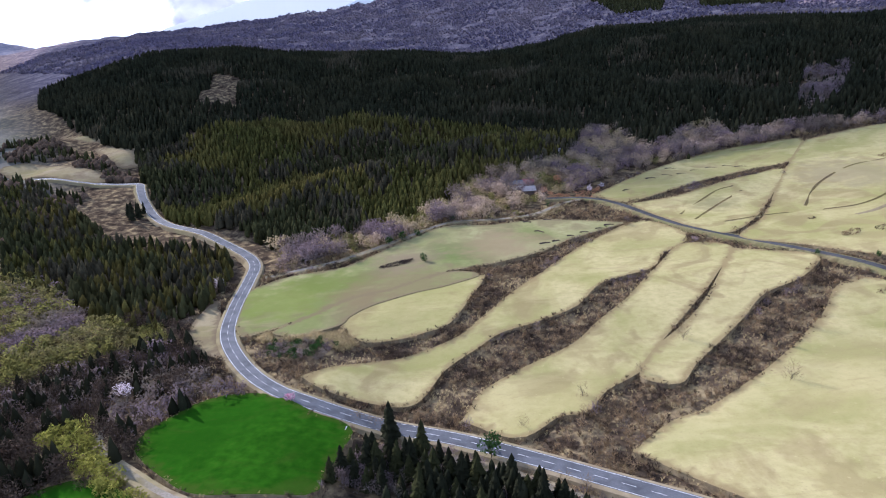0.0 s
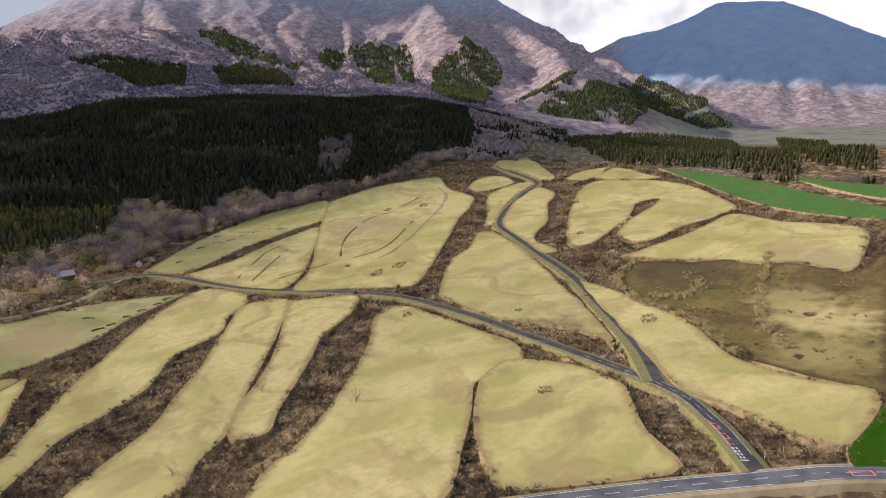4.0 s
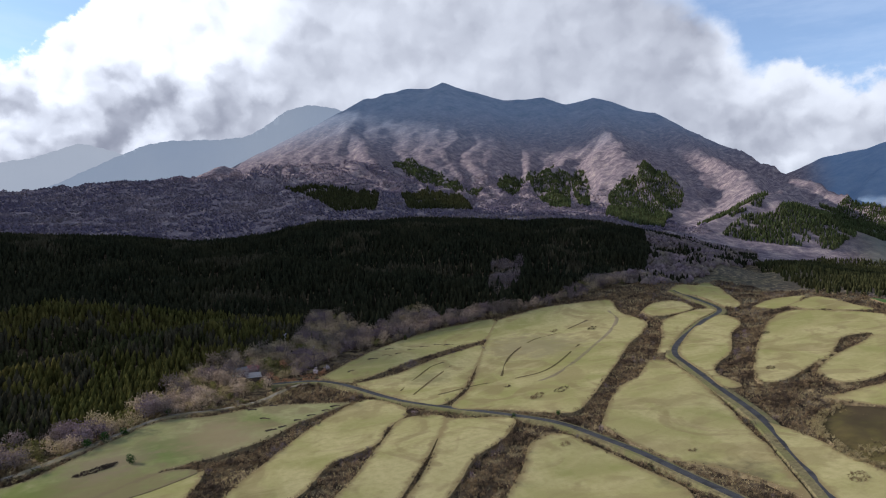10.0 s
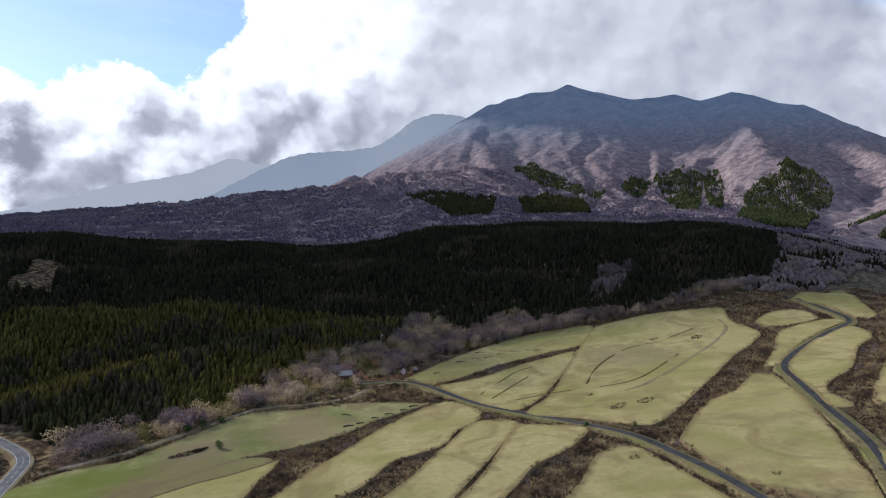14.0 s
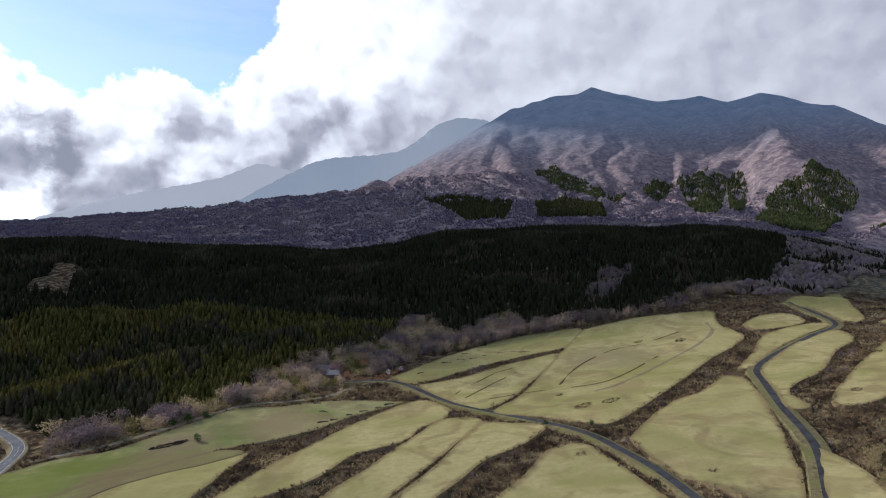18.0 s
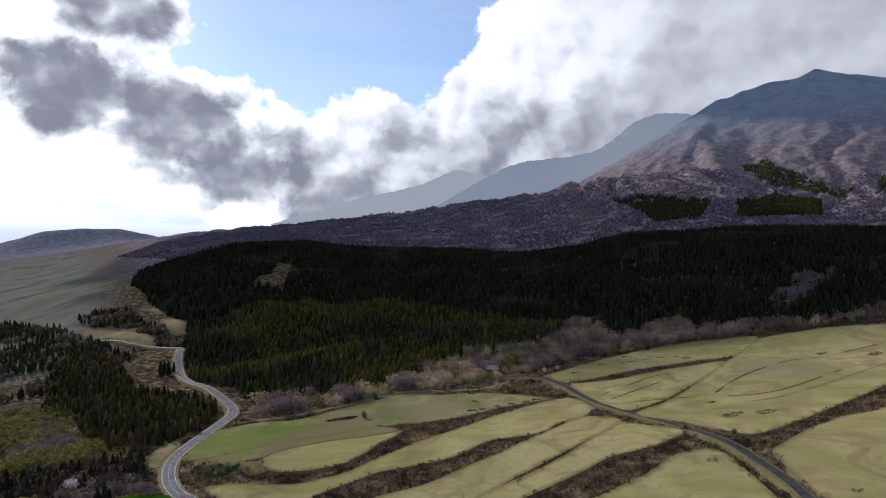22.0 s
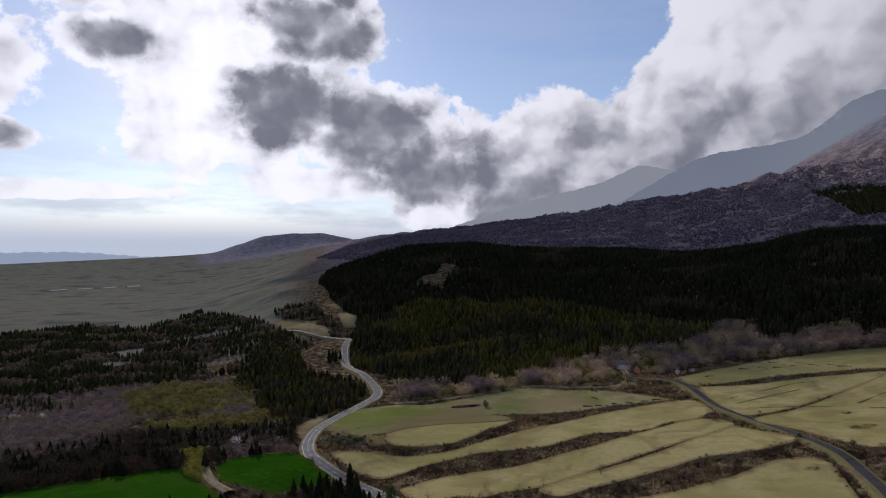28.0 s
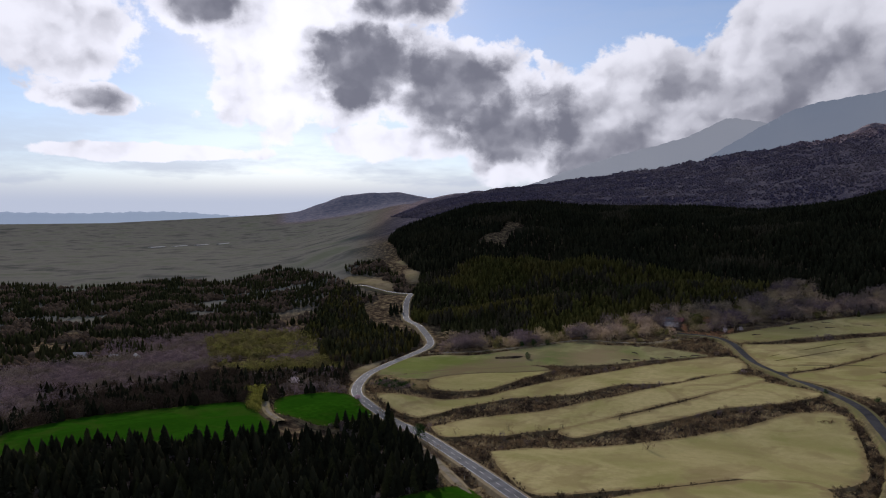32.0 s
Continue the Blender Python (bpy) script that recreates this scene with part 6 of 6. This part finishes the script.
# red warning boxes and white hatching before the crossing
for k in range(5):
    a = 16 + k * 3.6
    mark(VILLAGE_ROAD, a, a + 0.35, 1.1, 1.7, RED, road_village, 0.19)
    mark(VILLAGE_ROAD, a, a + 2.4, 1.9, 0.3, RED, road_village, 0.188)
    if k % 2:
        mark(VILLAGE_ROAD, a, a + 2.4, 0.4, 0.3, RED, road_village, 0.188)
for k in range(4):
    a = 7.5 + k * 1.9
    mark(VILLAGE_ROAD, a, a + 1.1, 0.7, 0.5, WHITE, road_village, 0.19)
    mark(VILLAGE_ROAD, a, a + 1.1, 1.7, 0.5, WHITE, road_village, 0.19)
mark(VILLAGE_ROAD, 6.2, 6.7, 1.2, 2.4, WHITE, road_village, 0.192)
for a, b, off, w in ((131, 137, 1.6, 0.3), (131, 137, -0.6, 0.3), (131, 131.4, 0.5, 2.4), (136.6, 137, 0.5, 2.4)):
    mark(MAIN_ROAD, a, b, off, w, RED, road_main, 0.26)

# ---- roadside things ----
def post(x, y, h, label, mat, top=None, category="post", name="marker_post"):
    t = thing(name, x, y, label, category, "roadside posts")
    part("pole", solid("pole", [((0, 0, h / 2 - 0.2), (0.09, 0.09, h + 0.4), 0)], mat, 0.015), t)
    if top:
        part("panel", solid("panel", [((0, 0.06, h - top[1] / 2), (top[0], 0.04, top[1]), 0)], top[2], 0.01), t)


for px, py, h, top in ((174, 57, 2.6, None), (178.8, 53.8, 2.4, (0.5, 0.35, RED)), (182.1, 50.0, 2.2, (0.9, 1.1, SIGN_GREEN)), (184, 44, 1.6, (0.4, 0.5, WHITE)), (189, 42, 1.6, (0.4, 0.5, WHITE)), (196, 92, 1.8, (0.4, 0.4, WHITE)), (198, 118, 2.0, None), (120, 77, 1.8, None), (65, 120, 1.8, None)):
    post(px, py, h, "thin grey marker post at the roadside" if not top else "small sign on a grey post at the roadside", STEEL, top, "post" if not top else "sign", "marker_post" if not top else "road_sign")

rail = thing("guard_rail", 172, 349, "white guard rail at the lane's culvert", "guard rail")
part("beam", solid("beam", [((0, 0, 1.35), (17, 0.12, 0.34), -12)], WHITE, 0.02), rail)
for k in range(8):
    a = radians(-12)
    part("rail_post", solid("rail_post", [(((k - 3.5) * 2.2 * math.cos(a), (k - 3.5) * 2.2 * math.sin(a), 0.6), (0.12, 0.14, 1.5), 0)], WHITE, 0.015), rail)
culvert = thing("culvert_drive", -36, 176, "concrete drive from the road to the green field", "drive", turn=-6)
part("slab", solid("slab", [((0, 0, 0.82), (3.6, 12, 0.4), 0)], ASPHALT, 0.05), culvert)
for side in (-1, 1):
    part("kerb", solid("kerb", [((side * 1.95, 0, 0.95), (0.22, 12, 0.3), 0)], CONCRETE, 0.03), culvert)
shed_slab = thing("concrete_pad", -15, 160, "weathered concrete pad beside the grove", "slab", turn=-35)
part("slab", solid("slab", [((0, 0, 0.5), (9, 4, 0.9), 0)], CONCRETE, 0.06), shed_slab)


# ---- houses ----
def house(x, y, w, d, h, turn, roof, wall, label, rise=0.42):
    t = thing("house", x, y, label, "house", "village houses", turn)
    part("wall", solid("wall", [((0, 0, h / 2 - 0.4), (w, d, h + 0.8), 0)], wall, 0.03), t)
    bm = bmesh.new()
    o, top = 0.6, h + d / 2 * rise * 2
    sec = [(-d / 2 - o, h - 0.25), (0, top), (d / 2 + o, h - 0.25), (d / 2 + o, h - 0.02), (0, top + 0.28), (-d / 2 - o, h - 0.02)]
    A = [bm.verts.new((-w / 2 - o, q, z)) for q, z in sec]
    B = [bm.verts.new((w / 2 + o, q, z)) for q, z in sec]
    for i in range(6):
        j = (i + 1) % 6
        bm.faces.new((A[i], A[j], B[j], B[i]))
    bm.faces.new((A[0], A[5], A[4], A[1]))
    bm.faces.new((A[1], A[4], A[3], A[2]))
    bm.faces.new((B[1], B[4], B[5], B[0]))
    bm.faces.new((B[2], B[3], B[4], B[1]))
    for s in (-1, 1):
        g = [bm.verts.new((s * w / 2, -d / 2, h - 0.1)), bm.verts.new((s * w / 2, d / 2, h - 0.1)), bm.verts.new((s * w / 2, 0, top - 0.1))]
        bm.faces.new(g)
    me = bpy.data.meshes.new("roof")
    bmesh.ops.recalc_face_normals(bm, faces=bm.faces)
    bm.to_mesh(me)
    bm.free()
    me.materials.append(roof)
    part("roof", me, t)
    for s in (-1, 1):
        for k in range(3):
            wx = (k - 1) * w * 0.3
            if s < 0 and k == 1:
                part("door", solid("door", [((wx, s * d / 2, 1.0), (1.0, 0.12, 2.0), 0)], TIMBER, 0.02), t)
                continue
            win = part("window", solid("window", [((wx, s * d / 2, h * 0.55), (1.5, 0.12, 1.1), 0)], TIMBER, 0.02), t)
            part("pane", solid("pane", [((wx, s * (d / 2 + 0.07), h * 0.55), (1.3, 0.03, 0.9), 0)], GLASS), win)
    return t


house(62, 510, 10, 7, 3.6, 20, ROOF_GREY, PLASTER, "small house with a dark grey gable roof and white walls")
house(72, 512, 9, 6.5, 3.8, -15, ROOF_RED, TIMBER, "small house with a red gable roof and timber walls")
house(69, 493, 11, 7, 3.2, 10, ROOF_PALE, TIMBER, "low farmhouse with a pale metal roof")
house(140, 590, 8, 6, 3.2, 25, ROOF_PALE, PLASTER, "cottage with a pale roof among bare trees")
house(52, 520, 8, 6, 3.2, 40, ROOF_GREY, TIMBER, "cottage with a grey roof beneath bare trees")
house(160, 575, 8, 6, 3.2, -20, ROOF_GREY, PLASTER, "cottage with a grey roof among bare trees")
house(-343, 180, 10, 7, 4.5, 30, ROOF_PALE, PLASTER, "pale-roofed farmhouse on the wooded plain")
house(-316, 194, 8, 6, 4.5, 10, ROOF_PALE, PLASTER, "small pale-roofed farmhouse on the wooded plain")
house(-302, 205, 8, 6, 4.5, -20, ROOF_PALE, PLASTER, "small pale-roofed shed on the wooded plain")

# long pale greenhouses on the far plain
for k in range(4):
    px, py = -2130 + k * 27, 1440 + k * 86
    t = thing("greenhouse", px, py, "long low pale greenhouse on the far plain", "greenhouse", "far greenhouses", turn=17)
    bm = bmesh.new()
    arc = [(8 * math.cos(math.pi * j / 8), 2.6 * math.sin(math.pi * j / 8)) for j in range(9)]
    A = [bm.verts.new((q, -42, z)) for q, z in arc]
    B = [bm.verts.new((q, 42, z)) for q, z in arc]
    for i in range(8):
        bm.faces.new((A[i], A[i + 1], B[i + 1], B[i]))
    bm.faces.new(A)
    bm.faces.new(B[::-1])
    me = bpy.data.meshes.new("cover")
    bm.to_mesh(me)
    bm.free()
    me.materials.append(CONCRETE)
    part("cover", me, t)

# ---- unseen cloud banks, added towards the sun to shade forest and mountains ----
def cloud_bank(shade, z, name, label, land=-40.0):
    """A lumpy bank out of view, set back along the sun's way from the ground that it shades."""
    back = (z - land) / math.tan(radians(SUN_EL))
    ox, oy = math.sin(radians(SUN_AZ)) * back, math.cos(radians(SUN_AZ)) * back
    edge = curve_through(shade + [shade[0]], 60.0)[:-1]
    ring = [tuple(q) for q in edge]
    cell = 45.0
    x0, y0 = edge.min(0) - cell
    nx, ny = np.ceil((edge.max(0) - edge.min(0)) / cell).astype(int) + 3
    gx, gy = np.meshgrid(x0 + np.arange(nx) * cell, y0 + np.arange(ny) * cell, indexing="ij")
    wx, wy = gx + 60 * waves(gx, gy, 330, 61), gy + 60 * waves(gx, gy, 310, 62)
    full = inside(ring, wx[:-1, :-1], wy[:-1, :-1])
    used = np.zeros((nx, ny), bool)
    for di in (0, 1):
        for dj in (0, 1):
            used[di:nx - 1 + di, dj:ny - 1 + dj] |= full
    ids = -np.ones((nx, ny), int)
    ids[used] = np.arange(used.sum())
    m = used.sum()
    X, Y = gx[used] + ox, gy[used] + oy
    top = z + 90 + 60 * waves(X, Y, 260, 63) + 25 * waves(X, Y, 110, 64)
    low = z - 20 + 15 * waves(X, Y, 200, 65)
    v = np.vstack([np.column_stack([X, Y, top]), np.column_stack([X, Y, low])])
    ii, jj = np.where(full)
    quads = [(ids[i, j], ids[i + 1, j], ids[i + 1, j + 1], ids[i, j + 1]) for i, j in zip(ii, jj)]
    f = quads + [tuple(k + m for k in q[::-1]) for q in quads]
    seen = {(a, b) for q in quads for a, b in zip(q, q[1:] + q[:1])}
    f += [(b, a, a + m, b + m) for a, b in seen if (b, a) not in seen]
    return tagged(new(name, mesh_from(name, v.tolist(), [tuple(int(k) for k in q) for q in f], [CLOUD_WHITE])), label, "cloud", kind="structure")


cloud_bank([(-420, 900), (-200, 790), (20, 730), (150, 690), (420, 660), (560, 620), (760, 690), (960, 840), (1130, 990), (1060, 1130), (830, 1450), (760, 1700), (420, 2050), (100, 2350), (-500, 2350), (-1000, 2050), (-1000, 1400), (-700, 1050)], 2700.0, "cloud_bank", "unseen cumulus cloud bank that shades the forest")
cloud_bank([(2950, 2600), (2850, 2200), (2900, 1650), (3150, 1050), (3700, 600), (4800, 800), (4900, 2000), (4100, 3000)], 2700.0, "cloud_bank_east", "unseen cumulus cloud bank that shades the far mountain", 350.0)

cloud_bank([(1150, 3700), (1350, 3350), (1650, 3150), (2000, 3100), (2300, 3000), (2500, 2750), (2800, 2600), (3150, 2500), (3200, 3100), (2800, 3600), (2200, 4050), (1500, 4250), (1050, 4200)], 5500.0, "cloud_bank_high", "unseen high cloud bank that shades the mountain's summit", 800.0)


# ---- the farthest ridges, their haze painted as a glow of their own ----
def far_ridge(name, label, far, crest, foot, low, top, glow):
    """A range on the horizon: azimuth and elevation of its crest, with a rough skyline."""
    m = bpy.data.materials.new(name)
    m.use_nodes = True
    n, l = m.node_tree.nodes, m.node_tree.links
    b = n["Principled BSDF"]
    b.inputs["Roughness"].default_value, b.inputs["Specular IOR Level"].default_value = 1.0, 0.0
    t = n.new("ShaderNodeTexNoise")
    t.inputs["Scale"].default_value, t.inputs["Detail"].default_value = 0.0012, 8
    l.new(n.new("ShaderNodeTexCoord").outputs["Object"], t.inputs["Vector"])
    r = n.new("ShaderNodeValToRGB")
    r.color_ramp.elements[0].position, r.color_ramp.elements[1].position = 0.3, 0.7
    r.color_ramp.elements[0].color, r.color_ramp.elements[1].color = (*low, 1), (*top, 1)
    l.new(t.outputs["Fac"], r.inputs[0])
    # haze colour is emitted; the near-black base takes hardly any sun
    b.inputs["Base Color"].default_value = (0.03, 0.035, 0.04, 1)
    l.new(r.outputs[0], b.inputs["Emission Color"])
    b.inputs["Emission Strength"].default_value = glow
    az = np.arange(crest[0][0], crest[-1][0] + 0.01, 0.15)
    el = np.interp(az, [c[0] for c in crest], [c[1] for c in crest])
    el = np.convolve(np.pad(el, 9, mode="edge"), np.ones(19) / 19, "valid") + 0.05 * np.sin(az * 5.1) * np.sin(az * 2.3 + 1) + 0.015 * np.sin(az * 17.0)
    v = []
    for k in range(9):
        u = k / 8
        d = far * (1 - 0.06 * (1 - u))
        e = foot + (el - foot) * u ** 1.15
        a = np.radians(az)
        v.append(np.stack([KX + d * np.sin(a), KY + d * np.cos(a), d * np.tan(np.radians(e))], -1))
    v.append(np.stack([KX + far * 1.02 * np.sin(np.radians(az)), KY + far * 1.02 * np.cos(np.radians(az)), np.full(len(az), -250.0)], -1))
    w = len(az)
    f = [(k * w + i, k * w + i + 1, k * w + w + i + 1, k * w + w + i) for k in range(9) for i in range(w - 1)]
    me = mesh_from(name, np.concatenate(v).tolist(), f, [m])
    me.polygons.foreach_set("use_smooth", np.ones(len(f), bool))
    return tagged(new(name, me), label, "mountain ridge", kind="structure")


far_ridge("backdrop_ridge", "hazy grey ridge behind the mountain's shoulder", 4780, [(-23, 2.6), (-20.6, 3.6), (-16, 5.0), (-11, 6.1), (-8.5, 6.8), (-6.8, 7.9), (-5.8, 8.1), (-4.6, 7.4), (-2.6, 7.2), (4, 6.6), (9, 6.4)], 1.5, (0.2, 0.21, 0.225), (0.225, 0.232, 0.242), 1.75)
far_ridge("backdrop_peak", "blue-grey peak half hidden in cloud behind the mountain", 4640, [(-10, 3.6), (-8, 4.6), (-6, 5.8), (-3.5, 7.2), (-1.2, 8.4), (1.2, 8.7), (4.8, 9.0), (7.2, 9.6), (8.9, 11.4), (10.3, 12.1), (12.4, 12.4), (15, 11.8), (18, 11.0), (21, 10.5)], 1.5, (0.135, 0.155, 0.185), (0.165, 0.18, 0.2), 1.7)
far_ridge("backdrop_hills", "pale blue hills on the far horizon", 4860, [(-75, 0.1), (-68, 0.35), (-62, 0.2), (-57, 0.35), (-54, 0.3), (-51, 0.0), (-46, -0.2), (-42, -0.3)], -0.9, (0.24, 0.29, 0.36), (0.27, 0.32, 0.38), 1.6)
